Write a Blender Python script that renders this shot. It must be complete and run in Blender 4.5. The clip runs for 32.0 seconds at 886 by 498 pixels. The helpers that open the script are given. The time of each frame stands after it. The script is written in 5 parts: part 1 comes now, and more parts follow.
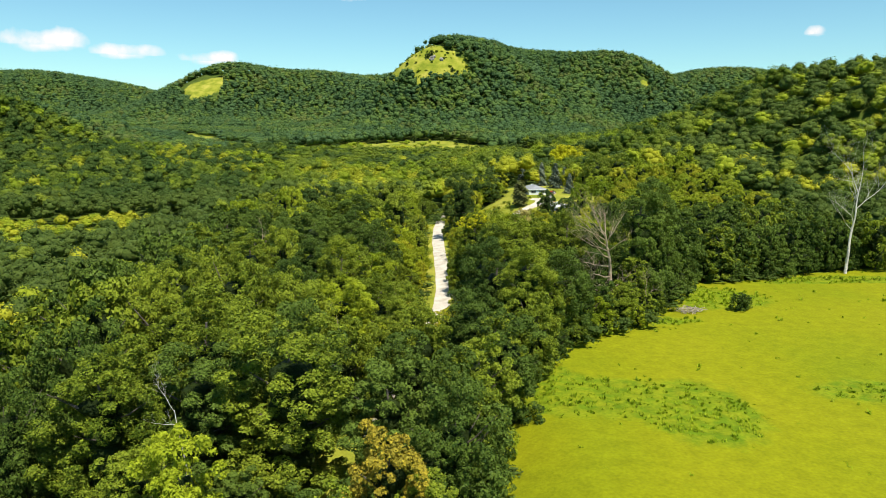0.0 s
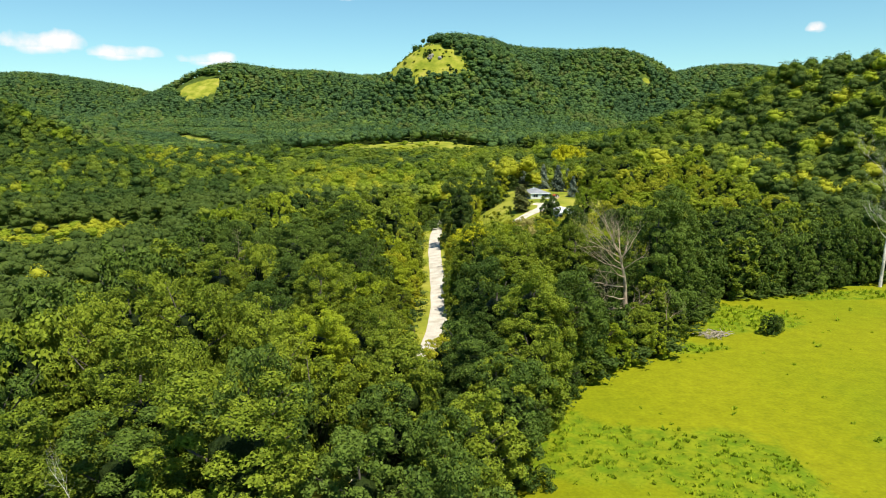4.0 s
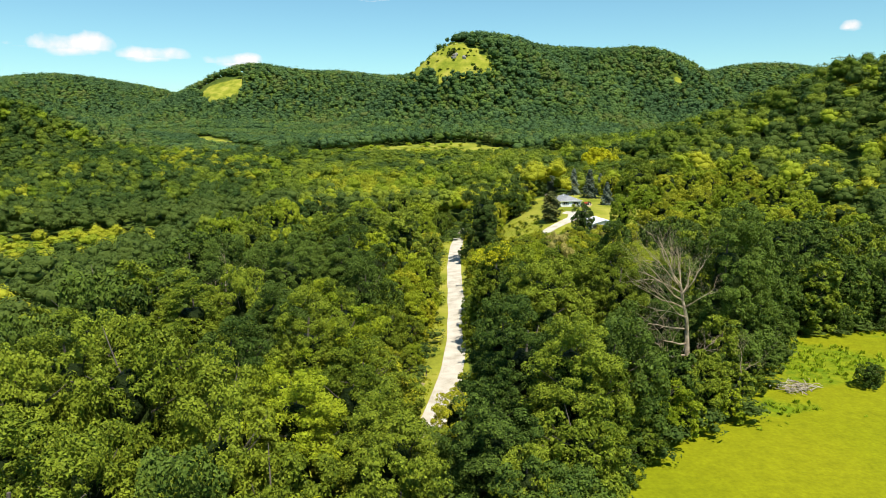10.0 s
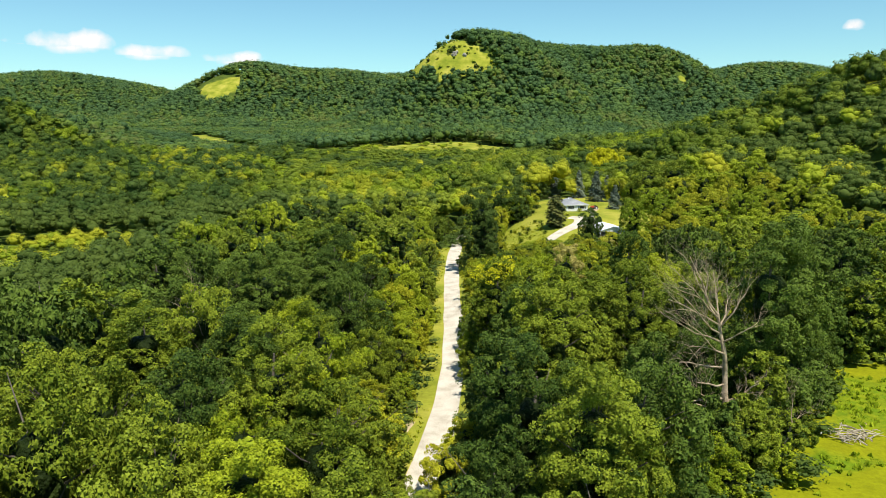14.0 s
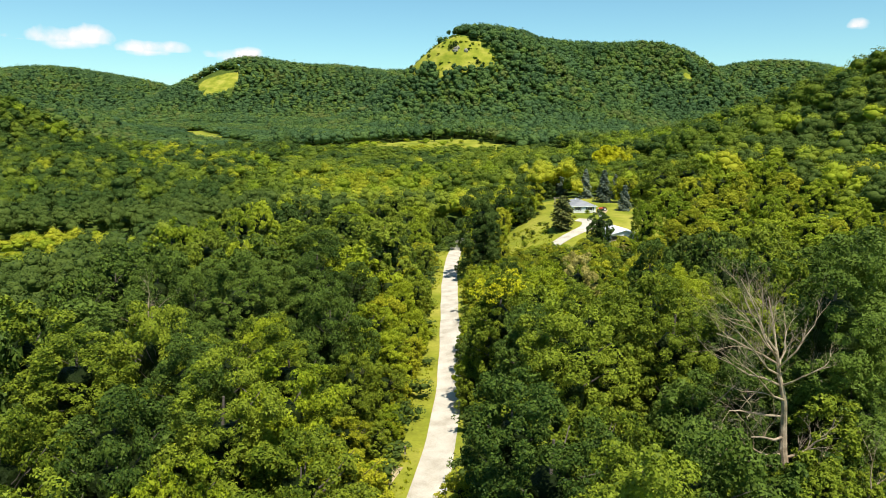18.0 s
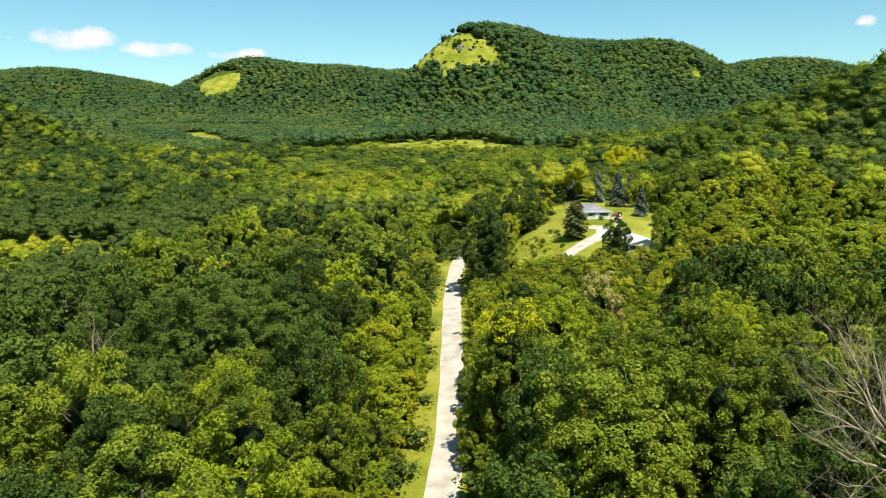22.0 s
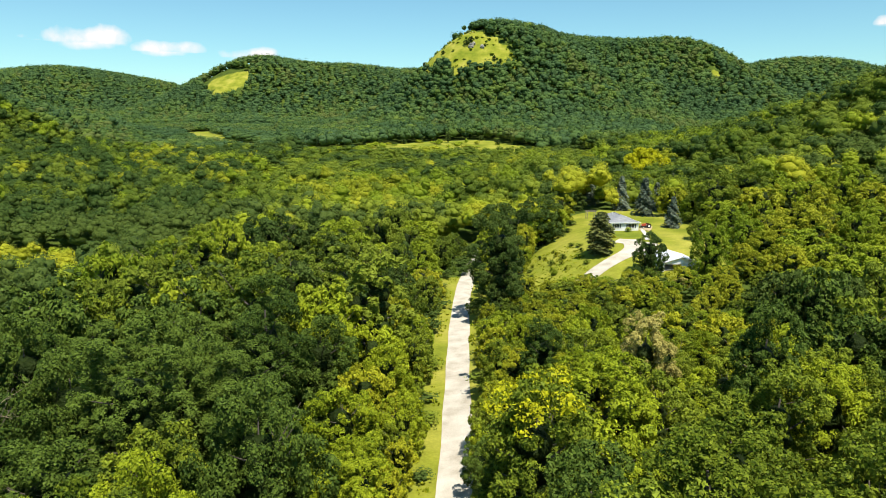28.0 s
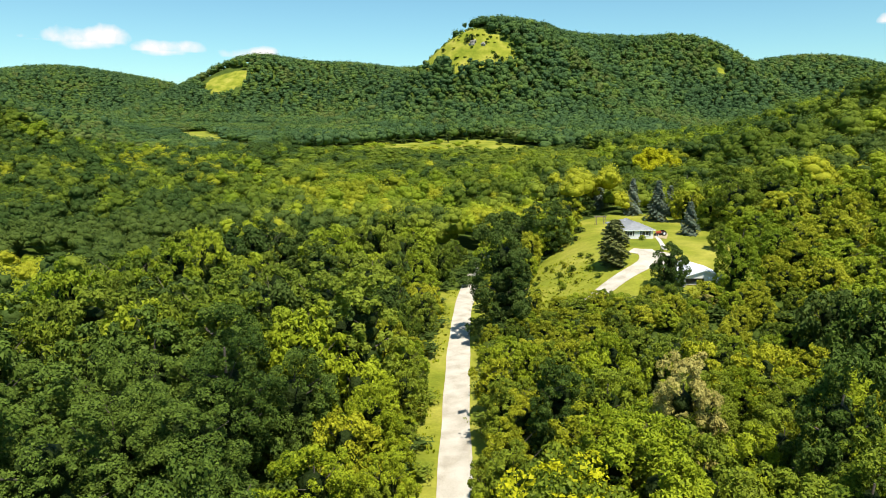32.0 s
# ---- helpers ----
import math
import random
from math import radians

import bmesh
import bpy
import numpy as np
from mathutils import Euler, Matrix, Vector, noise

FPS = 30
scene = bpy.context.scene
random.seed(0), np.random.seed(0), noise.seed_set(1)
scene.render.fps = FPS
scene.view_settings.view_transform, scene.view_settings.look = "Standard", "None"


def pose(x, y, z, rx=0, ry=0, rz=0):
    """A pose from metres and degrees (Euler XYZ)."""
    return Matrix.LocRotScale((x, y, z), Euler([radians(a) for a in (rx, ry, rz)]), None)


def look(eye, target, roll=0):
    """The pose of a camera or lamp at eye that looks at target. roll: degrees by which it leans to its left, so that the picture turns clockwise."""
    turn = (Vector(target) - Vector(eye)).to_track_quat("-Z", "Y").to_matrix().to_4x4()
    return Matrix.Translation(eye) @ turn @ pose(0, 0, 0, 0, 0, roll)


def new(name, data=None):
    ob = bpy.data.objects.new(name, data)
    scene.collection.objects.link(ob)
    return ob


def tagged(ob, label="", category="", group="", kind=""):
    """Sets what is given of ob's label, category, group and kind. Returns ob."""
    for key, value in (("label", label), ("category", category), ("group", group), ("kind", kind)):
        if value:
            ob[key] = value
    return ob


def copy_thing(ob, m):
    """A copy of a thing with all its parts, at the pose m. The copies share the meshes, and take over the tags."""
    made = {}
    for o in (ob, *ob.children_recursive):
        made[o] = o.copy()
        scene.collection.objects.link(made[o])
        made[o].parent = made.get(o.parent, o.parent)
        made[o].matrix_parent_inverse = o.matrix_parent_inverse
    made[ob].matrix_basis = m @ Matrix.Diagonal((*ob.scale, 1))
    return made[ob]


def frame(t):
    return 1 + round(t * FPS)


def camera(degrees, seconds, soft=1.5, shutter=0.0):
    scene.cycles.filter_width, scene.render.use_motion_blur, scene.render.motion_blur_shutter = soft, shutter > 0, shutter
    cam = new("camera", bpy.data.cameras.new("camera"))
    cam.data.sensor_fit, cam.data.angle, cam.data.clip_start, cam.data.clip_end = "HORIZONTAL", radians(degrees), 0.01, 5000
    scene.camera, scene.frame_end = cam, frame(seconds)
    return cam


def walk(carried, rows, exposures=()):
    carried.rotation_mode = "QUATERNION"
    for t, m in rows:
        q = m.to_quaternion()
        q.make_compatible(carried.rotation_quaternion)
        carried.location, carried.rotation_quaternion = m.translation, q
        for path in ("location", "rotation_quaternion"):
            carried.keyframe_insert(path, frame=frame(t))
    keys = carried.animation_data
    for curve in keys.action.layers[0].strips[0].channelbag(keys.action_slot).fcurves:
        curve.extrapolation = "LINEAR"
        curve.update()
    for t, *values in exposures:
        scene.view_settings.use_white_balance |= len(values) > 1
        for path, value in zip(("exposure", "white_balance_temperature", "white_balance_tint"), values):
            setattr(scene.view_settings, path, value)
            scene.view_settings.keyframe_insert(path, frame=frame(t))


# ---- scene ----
cam = camera(65.2, 32.0, soft=0.8)
PATH = [
    (0, (-0.00, 0.00, 41.65), (3.14, 98.44, 24.30), 0.22),
    (1, (0.44, 4.07, 41.83), (3.68, 102.49, 24.46), 0.09),
    (2, (0.99, 8.16, 42.08), (4.28, 106.57, 24.68), -0.05),
    (3, (1.55, 12.37, 42.30), (4.84, 110.78, 24.85), -0.18),
    (4.5, (2.03, 18.20, 42.33), (4.86, 116.64, 24.93), -0.21),
    (6, (2.40, 24.14, 42.33), (4.60, 122.60, 25.01), -0.17),
    (7, (2.80, 28.26, 42.35), (4.60, 126.73, 25.03), -0.15),
    (8, (3.06, 32.18, 42.42), (4.36, 130.66, 25.09), -0.16),
    (9, (3.38, 35.97, 42.49), (3.78, 134.46, 25.16), -0.22),
    (9.5, (3.52, 37.80, 42.51), (3.38, 136.29, 25.20), -0.22),
    (10, (3.71, 39.74, 42.49), (3.26, 138.24, 25.19), -0.21),
    (10.5, (3.88, 41.68, 42.49), (3.24, 140.17, 25.18), -0.20),
    (11, (3.99, 43.68, 42.49), (3.33, 142.16, 25.17), -0.16),
    (12, (4.28, 47.63, 42.51), (3.66, 146.11, 25.16), -0.11),
    (13, (4.51, 51.59, 42.53), (3.95, 150.07, 25.15), -0.08),
    (14, (4.71, 55.65, 42.50), (4.19, 154.11, 25.06), -0.08),
    (15.5, (4.98, 61.33, 42.14), (4.49, 159.78, 24.61), 0.03),
    (17, (5.29, 67.21, 41.80), (4.81, 165.64, 24.14), 0.19),
    (18, (5.48, 71.62, 41.67), (4.86, 170.03, 23.91), 0.21),
    (19, (5.65, 76.22, 41.59), (4.71, 174.63, 23.83), 0.09),
    (20, (5.86, 80.65, 41.53), (4.63, 179.05, 23.79), 0.00),
    (21, (5.99, 84.72, 41.56), (4.77, 183.13, 23.82), -0.05),
    (22, (6.17, 88.65, 41.59), (4.80, 187.05, 23.84), -0.07),
    (23, (6.15, 92.43, 41.67), (4.37, 190.82, 23.89), -0.00),
    (24, (6.24, 96.27, 41.75), (4.17, 194.66, 23.97), 0.01),
    (25, (6.42, 100.26, 41.72), (4.29, 198.65, 23.96), -0.04),
    (26.5, (6.61, 106.24, 41.54), (4.03, 204.62, 23.78), 0.03),
    (28, (6.80, 112.32, 41.38), (3.91, 210.69, 23.64), 0.15),
    (29, (6.88, 116.09, 41.42), (3.85, 214.45, 23.64), 0.16),
    (30, (6.94, 119.88, 41.42), (3.87, 218.23, 23.61), 0.18),
    (31, (7.06, 123.76, 41.44), (3.96, 222.11, 23.62), 0.12),
    (32, (7.10, 127.50, 41.48), (4.02, 225.85, 23.62), 0.03),
]
walk(cam, [(t, look(eye, target, roll)) for t, eye, target, roll in PATH])

# ---- light ----
world = bpy.data.worlds.new("sky")
scene.world = world
world.use_nodes = True
wn = world.node_tree.nodes
sky = wn.new("ShaderNodeTexSky")
sky.sky_type, sky.sun_disc = "NISHITA", False
SUN_AZ, SUN_EL = radians(154), radians(65)
sky.sun_elevation, sky.sun_rotation = SUN_EL, SUN_AZ
sky.air_density, sky.dust_density, sky.ozone_density = 1.0, 0.1, 1.2
wn["Background"].inputs[1].default_value = 0.087
tint = wn.new("ShaderNodeMix")
tint.data_type, tint.blend_type = "RGBA", "MULTIPLY"
tint.inputs[0].default_value, tint.inputs[7].default_value = 1.0, (0.74, 1.08, 1.08, 1)
world.node_tree.links.new(sky.outputs[0], tint.inputs[6])
world.node_tree.links.new(tint.outputs[2], wn["Background"].inputs[0])
sun = new("sun", bpy.data.lights.new("sun", "SUN"))
sun.data.energy, sun.data.angle, sun.data.color = 5.0, radians(0.55), (1.0, 0.95, 0.86)
to_sun = Vector((math.sin(SUN_AZ) * math.cos(SUN_EL), math.cos(SUN_AZ) * math.cos(SUN_EL), math.sin(SUN_EL)))
sun.matrix_world = look(to_sun * 300, (0, 0, 0))
scene.view_settings.exposure = 0.54

# ---- materials ----


def material(name, colours, rough=0.7, scale=1.0, detail=6.0, bump=0.0, bump_scale=12.0, second=None, spec=0.3, metal=0.0, coords="Object"):
    """A surface with two scales of mottling between its colours."""
    m = bpy.data.materials.new(name)
    m.use_nodes = True
    n, l = m.node_tree.nodes, m.node_tree.links
    b = n["Principled BSDF"]
    b.inputs["Roughness"].default_value, b.inputs["Metallic"].default_value = rough, metal
    b.inputs["Specular IOR Level"].default_value = spec
    tc = n.new("ShaderNodeTexCoord")
    t1 = n.new("ShaderNodeTexNoise")
    t1.inputs["Scale"].default_value, t1.inputs["Detail"].default_value = scale, detail
    l.new(tc.outputs[coords], t1.inputs["Vector"])
    ramp = n.new("ShaderNodeValToRGB")
    el = ramp.color_ramp.elements
    while len(el) < len(colours):
        el.new(0.5)
    for k, c in enumerate(colours):
        el[k].position = 0.3 + 0.4 * k / max(1, len(colours) - 1)
        el[k].color = (*c, 1)
    l.new(t1.outputs[0], ramp.inputs[0])
    out = ramp.outputs[0]
    t2 = n.new("ShaderNodeTexNoise")
    t2.inputs["Scale"].default_value, t2.inputs["Detail"].default_value = (second or scale * 9), 4
    l.new(tc.outputs[coords], t2.inputs["Vector"])
    mx = n.new("ShaderNodeMix")
    mx.data_type, mx.blend_type = "RGBA", "OVERLAY"
    mx.inputs[0].default_value = 0.45
    l.new(out, mx.inputs[6])
    l.new(t2.outputs[0], mx.inputs[7])
    l.new(mx.outputs[2], b.inputs["Base Color"])
    if bump:
        t3 = n.new("ShaderNodeTexNoise")
        t3.inputs["Scale"].default_value = bump_scale
        l.new(tc.outputs[coords], t3.inputs["Vector"])
        bp = n.new("ShaderNodeBump")
        bp.inputs["Strength"].default_value, bp.inputs["Distance"].default_value = bump, 0.1
        l.new(t3.outputs[0], bp.inputs["Height"])
        l.new(bp.outputs[0], b.inputs["Normal"])
    return m


def leaf_material(name, dark, light, thin=0.10, rough=0.50, vary=0.75, grains=1.2, relief=0.0, gloss=0.05):
    """Leaves: each sprig and each tree a little different, and light shining through."""
    m = bpy.data.materials.new(name)
    m.use_nodes = True
    n, l = m.node_tree.nodes, m.node_tree.links
    b = n["Principled BSDF"]
    b.inputs["Roughness"].default_value = rough
    b.inputs["Specular IOR Level"].default_value = gloss
    geo, obj, tc = n.new("ShaderNodeNewGeometry"), n.new("ShaderNodeObjectInfo"), n.new("ShaderNodeTexCoord")
    big = n.new("ShaderNodeTexNoise")
    big.inputs["Scale"].default_value, big.inputs["Detail"].default_value = 0.09, 3
    l.new(geo.outputs["Position"], big.inputs["Vector"])
    add = n.new("ShaderNodeMath")
    add.operation = "MULTIPLY_ADD"
    add.inputs[1].default_value = vary
    l.new(geo.outputs["Random Per Island"], add.inputs[0])
    stand = n.new("ShaderNodeTexNoise")
    stand.inputs["Scale"].default_value, stand.inputs["Detail"].default_value = 0.018, 2
    l.new(geo.outputs["Position"], stand.inputs["Vector"])
    drift = n.new("ShaderNodeMath")
    drift.operation = "MULTIPLY_ADD"
    drift.inputs[1].default_value, drift.inputs[2].default_value = 1.1, -1.03
    l.new(stand.outputs[0], drift.inputs[0])
    half = n.new("ShaderNodeMath")
    half.operation = "MULTIPLY_ADD"
    half.inputs[1].default_value = 1.5
    l.new(big.outputs[0], half.inputs[0])
    l.new(drift.outputs[0], half.inputs[2])
    l.new(half.outputs[0], add.inputs[2])
    tree = n.new("ShaderNodeMath")
    tree.operation = "MULTIPLY_ADD"
    tree.inputs[1].default_value = 0.55
    l.new(obj.outputs["Random"], tree.inputs[0])
    fine = n.new("ShaderNodeTexNoise")
    fine.inputs["Scale"].default_value, fine.inputs["Detail"].default_value = 1.7, 5
    l.new(geo.outputs["Position"], fine.inputs["Vector"])
    grain = n.new("ShaderNodeMath")
    grain.operation = "MULTIPLY_ADD"
    grain.inputs[1].default_value = grains
    l.new(fine.outputs[0], grain.inputs[0])
    l.new(add.outputs[0], grain.inputs[2])
    off = n.new("ShaderNodeMath")
    off.operation = "SUBTRACT"
    off.inputs[1].default_value = 0.5 * grains + 0.5 * vary - 0.07
    l.new(grain.outputs[0], off.inputs[0])
    l.new(off.outputs[0], tree.inputs[2])
    if relief:
        bump = n.new("ShaderNodeBump")
        bump.inputs["Strength"].default_value, bump.inputs["Distance"].default_value = relief, 0.6
        l.new(fine.outputs[0], bump.inputs["Height"])
        l.new(bump.outputs[0], b.inputs["Normal"])
    mx = n.new("ShaderNodeMix")
    mx.data_type = "RGBA"
    mx.inputs[6].default_value, mx.inputs[7].default_value = (*dark, 1), (*light, 1)
    l.new(tree.outputs[0], mx.inputs[0])
    l.new(mx.outputs[2], b.inputs["Base Color"])
    tr = n.new("ShaderNodeBsdfTranslucent")
    l.new(mx.outputs[2], tr.inputs["Color"])
    mix = n.new("ShaderNodeMixShader")
    mix.inputs[0].default_value = thin
    l.new(b.outputs[0], mix.inputs[1])
    l.new(tr.outputs[0], mix.inputs[2])
    l.new(mix.outputs[0], n["Material Output"].inputs[0])
    return m


TONES = [  # name, deep and pale colour of the leaves
    ("leaf_green", (0.046, 0.076, 0.006), (0.212, 0.258, 0.020)),
    ("leaf_dark", (0.024, 0.050, 0.008), (0.108, 0.158, 0.022)),
    ("leaf_bright", (0.092, 0.138, 0.006), (0.300, 0.348, 0.017)),
    ("leaf_olive", (0.138, 0.160, 0.007), (0.375, 0.376, 0.020)),
]
LEAF = [leaf_material(name, deep, pale) for name, deep, pale in TONES]
# Flatter, greyer copies of the leaf tones: haze put into the colour.
LEAF_HAZED = [leaf_material("far_" + name, [1.55 * c + 0.005 for c in deep], [(0.86 if name == "leaf_dark" else 1.10) * c + 0.008 for c in pale], thin=0.30, vary=0.25, grains=0.7, relief=0.5) for name, deep, pale in TONES]
LEAF_YELLOW = leaf_material("leaf_yellow", (0.40, 0.40, 0.014), (0.66, 0.63, 0.022), 0.40)
LEAF_TAN = leaf_material("leaf_tan", (0.22, 0.195, 0.045), (0.42, 0.365, 0.10))
LEAF_RUST = leaf_material("leaf_rust", (0.18, 0.155, 0.02), (0.44, 0.34, 0.03))
NEEDLE = leaf_material("needle_blue", (0.080, 0.112, 0.072), (0.25, 0.295, 0.21), 0.2)
JUNIPER = leaf_material("needle_brown", (0.09, 0.11, 0.03), (0.24, 0.25, 0.08), 0.25)
# Bluer greens for the hill woods: distance haze is mixed into these colours.
LEAF_HILL_HAZE = [
    leaf_material("hill_haze_leaf_" + name, deep, pale, thin=0.30, vary=0.15, grains=0.5, relief=0.35)
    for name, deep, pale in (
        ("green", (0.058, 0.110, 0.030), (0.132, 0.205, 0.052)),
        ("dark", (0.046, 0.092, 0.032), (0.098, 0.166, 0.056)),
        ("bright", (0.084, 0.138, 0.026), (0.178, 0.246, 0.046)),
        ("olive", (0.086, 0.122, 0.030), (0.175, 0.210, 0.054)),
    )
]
WEED = leaf_material("weed_leaf", (0.150, 0.230, 0.008), (0.340, 0.430, 0.020), 0.45)
# Near-black leaf copy for crown cores: painted shade between the boughs.
INNER_SHADE = leaf_material("inner_shade", (0.010, 0.018, 0.004), (0.030, 0.046, 0.009), 0.05, relief=1.0)
BARK = material("bark", [(0.06, 0.05, 0.035), (0.15, 0.125, 0.10)], 0.9, 3, bump=0.6)
DEAD_WOOD = material("dead_wood", [(0.22, 0.165, 0.10), (0.46, 0.36, 0.24)], 0.85, 2, bump=0.4)
BARE_WOOD = material("barkless_wood", [(0.42, 0.38, 0.32), (0.66, 0.61, 0.54)], 0.8, 2, bump=0.3)
GRAVEL = material("gravel", [(0.37, 0.325, 0.25), (0.48, 0.43, 0.345), (0.57, 0.52, 0.43)], 0.95, 0.35, second=9, bump=0.3, bump_scale=25)
ROOF = material("roof_shingle", [(0.19, 0.195, 0.20), (0.28, 0.285, 0.29)], 0.85, 1.2, second=14, bump=0.2)
SIDING = material("white_siding", [(0.74, 0.74, 0.72), (0.82, 0.82, 0.80)], 0.5, 0.8)

# ---- the lie of the land ----
HILLS = [  # x, y, height, width across, width along, turn
    (74, 996, 115, 115, 119, 0),
    (181, 1073, 111, 171, 115, 5),
    (312, 1104, 103, 124, 88, 3),
    (11, 959, 103, 85, 70, 6),
    (-384, 1450, 120, 160, 139, 2),
    (-220, 1530, 112, 208, 167, 3),
    (25, 1636, 130, 264, 141, 1),
    (-930, 1748, 128, 384, 207, 18),
    (-620, 2500, 141, 500, 250, 0),
    (654, 1493, 124, 304, 177, -5),
    (223, 346, 67, 63, 166, 10),
    (-409, 534, 48, 41, 178, -26),
]


def smooth(a, b, v):
    u = np.clip((v - a) / (b - a), 0, 1)
    return u * u * (3 - 2 * u)


def wobble(x, y, size, seed=0.0):
    """A gentle, endless unevenness between about -1 and 1."""
    u, v = x / size + seed, y / size - seed * 1.7
    return (np.sin(u * 1.1 + 1.3 * np.sin(v * 0.9)) + np.sin(v * 1.27 + 1.1 * np.sin(u * 0.83 + 2.0)) + np.sin((u + v) * 0.71 + seed)) / 3


def height(x, y):
    x, y = np.asarray(x, float), np.asarray(y, float)
    z = 24 * smooth(330, 760, y) + 8 * smooth(760, 1100, y)
    yard = 12 * smooth(9, 46, x) * smooth(205, 300, y) * (1 - smooth(380, 560, y)) * (1 - smooth(110, 190, x))
    field = 4.3 * smooth(4, 20, x) * (1 - smooth(215, 265, y))
    z = z + np.maximum(yard, field)
    z = z - 7 * smooth(40, 140, -x) * (1 - smooth(380, 520, y))
    hills = 0
    for cx, cy, h, sx, sy, turn in HILLS:
        c, s = math.cos(radians(turn)), math.sin(radians(turn))
        u, v = (x - cx) * c + (y - cy) * s, (y - cy) * c - (x - cx) * s
        hills = hills + (h * np.exp(-((u / sx) ** 2 + (v / sy) ** 2) / 1.2)) ** 3
    far = smooth(450, 800, np.hypot(x, y))
    return z + np.cbrt(hills) + far * (3 * wobble(x, y, 70) + 1.5 * wobble(x, y, 31, 3)) + 0.2 * wobble(x, y, 14, 5)


ROAD = [(-6, 88), (-4, 100), (1.0, 131), (3.6, 146), (4.8, 158), (5.7, 173), (6.2, 194), (6.0, 225), (6.2, 256), (6.8, 280), (9, 310), (14, 340)]


def road_x(y):
    return np.interp(y, [p[1] for p in ROAD], [p[0] for p in ROAD])


def inside(x, y, poly):
    x, y = np.asarray(x, float), np.asarray(y, float)
    hit = np.zeros(x.shape, bool)
    for (ax, ay), (bx, by) in zip(poly, poly[1:] + poly[:1]):
        cross = (ay > y) != (by > y)
        hit ^= cross & (x < (bx - ax) * (y - ay) / ((by - ay) or 1e-9) + ax)
    return hit



def ground_material():
    """Woodland floor, rough grass and the field, in patches with ragged edges."""
    m = bpy.data.materials.new("valley_ground")
    m.use_nodes = True
    n, l = m.node_tree.nodes, m.node_tree.links
    b = n["Principled BSDF"]
    b.inputs["Roughness"].default_value, b.inputs["Specular IOR Level"].default_value = 0.95, 0.1
    tc = n.new("ShaderNodeTexCoord")

    def tex(scale, detail=5):
        t = n.new("ShaderNodeTexNoise")
        t.inputs["Scale"].default_value, t.inputs["Detail"].default_value = scale, detail
        l.new(tc.outputs["Object"], t.inputs["Vector"])
        return t.outputs[0]

    def ramp(value, *stops):
        r = n.new("ShaderNodeValToRGB")
        el = r.color_ramp.elements
        while len(el) < len(stops):
            el.new(0.5)
        for e, (p, c) in zip(el, stops):
            e.position, e.color = p, (*c, 1)
        l.new(value, r.inputs[0])
        return r.outputs[0]

    def mix(f, a, c, mode="MIX", amount=None):
        x = n.new("ShaderNodeMix")
        x.data_type, x.blend_type = "RGBA", mode
        if amount is None:
            l.new(f, x.inputs[0])
        else:
            x.inputs[0].default_value = amount
        l.new(a, x.inputs[6])
        l.new(c, x.inputs[7])
        return x.outputs[2]

    def edge(name, rough, at=0.5, soft=0.06):
        a = n.new("ShaderNodeAttribute")
        a.attribute_name = name
        s = n.new("ShaderNodeMath")
        s.operation = "MULTIPLY_ADD"
        s.inputs[1].default_value = rough
        l.new(tex(0.35), s.inputs[0])
        l.new(a.outputs["Fac"], s.inputs[2])
        return ramp(s.outputs[0], (at + rough / 2 - soft, (0, 0, 0)), (at + rough / 2 + soft, (1, 1, 1)))

    fine = tex(2.2, 3)
    wood = ramp(tex(0.15), (0.3, (0.035, 0.058, 0.008)), (0.7, (0.085, 0.118, 0.016)))
    grass = ramp(tex(0.07), (0.32, (0.140, 0.172, 0.014)), (0.5, (0.225, 0.236, 0.024)), (0.68, (0.330, 0.305, 0.052)))
    crop = ramp(tex(0.035), (0.3, (0.155, 0.185, 0.003)), (0.5, (0.185, 0.198, 0.003)), (0.7, (0.205, 0.208, 0.004)))
    weed = ramp(tex(0.55, 8), (0.35, (0.100, 0.160, 0.004)), (0.62, (0.175, 0.205, 0.006)))
    col = mix(edge("meadow", 0.5), wood, grass)
    col = mix(edge("field", 0.15), col, crop)
    col = mix(edge("weed", 0.9, 0.45, 0.28), col, weed)
    col = mix(None, col, fine, "OVERLAY", 0.30)
    col = mix(None, col, tex(0.45, 6), "OVERLAY", 0.28)
    l.new(col, b.inputs["Base Color"])
    bp = n.new("ShaderNodeBump")
    bp.inputs["Strength"].default_value, bp.inputs["Distance"].default_value = 0.5, 0.15
    l.new(tex(3.0, 8), bp.inputs["Height"])
    l.new(bp.outputs[0], b.inputs["Normal"])
    return m


def spread(lo, hi, *spans):
    """Grid lines from lo to hi, with a set step inside each span and wider apart outside."""
    line = [spans[0][0]]
    for a, c, step in spans:
        line += list(np.arange(line[-1] + step, c + step / 2, step))
    step = spans[-1][2]
    while line[-1] < hi:
        step *= 1.16
        line.append(line[-1] + step)
    step = spans[0][2]
    while line[0] > lo:
        step *= 1.16
        line.insert(0, line[0] - step)
    return np.array(line)


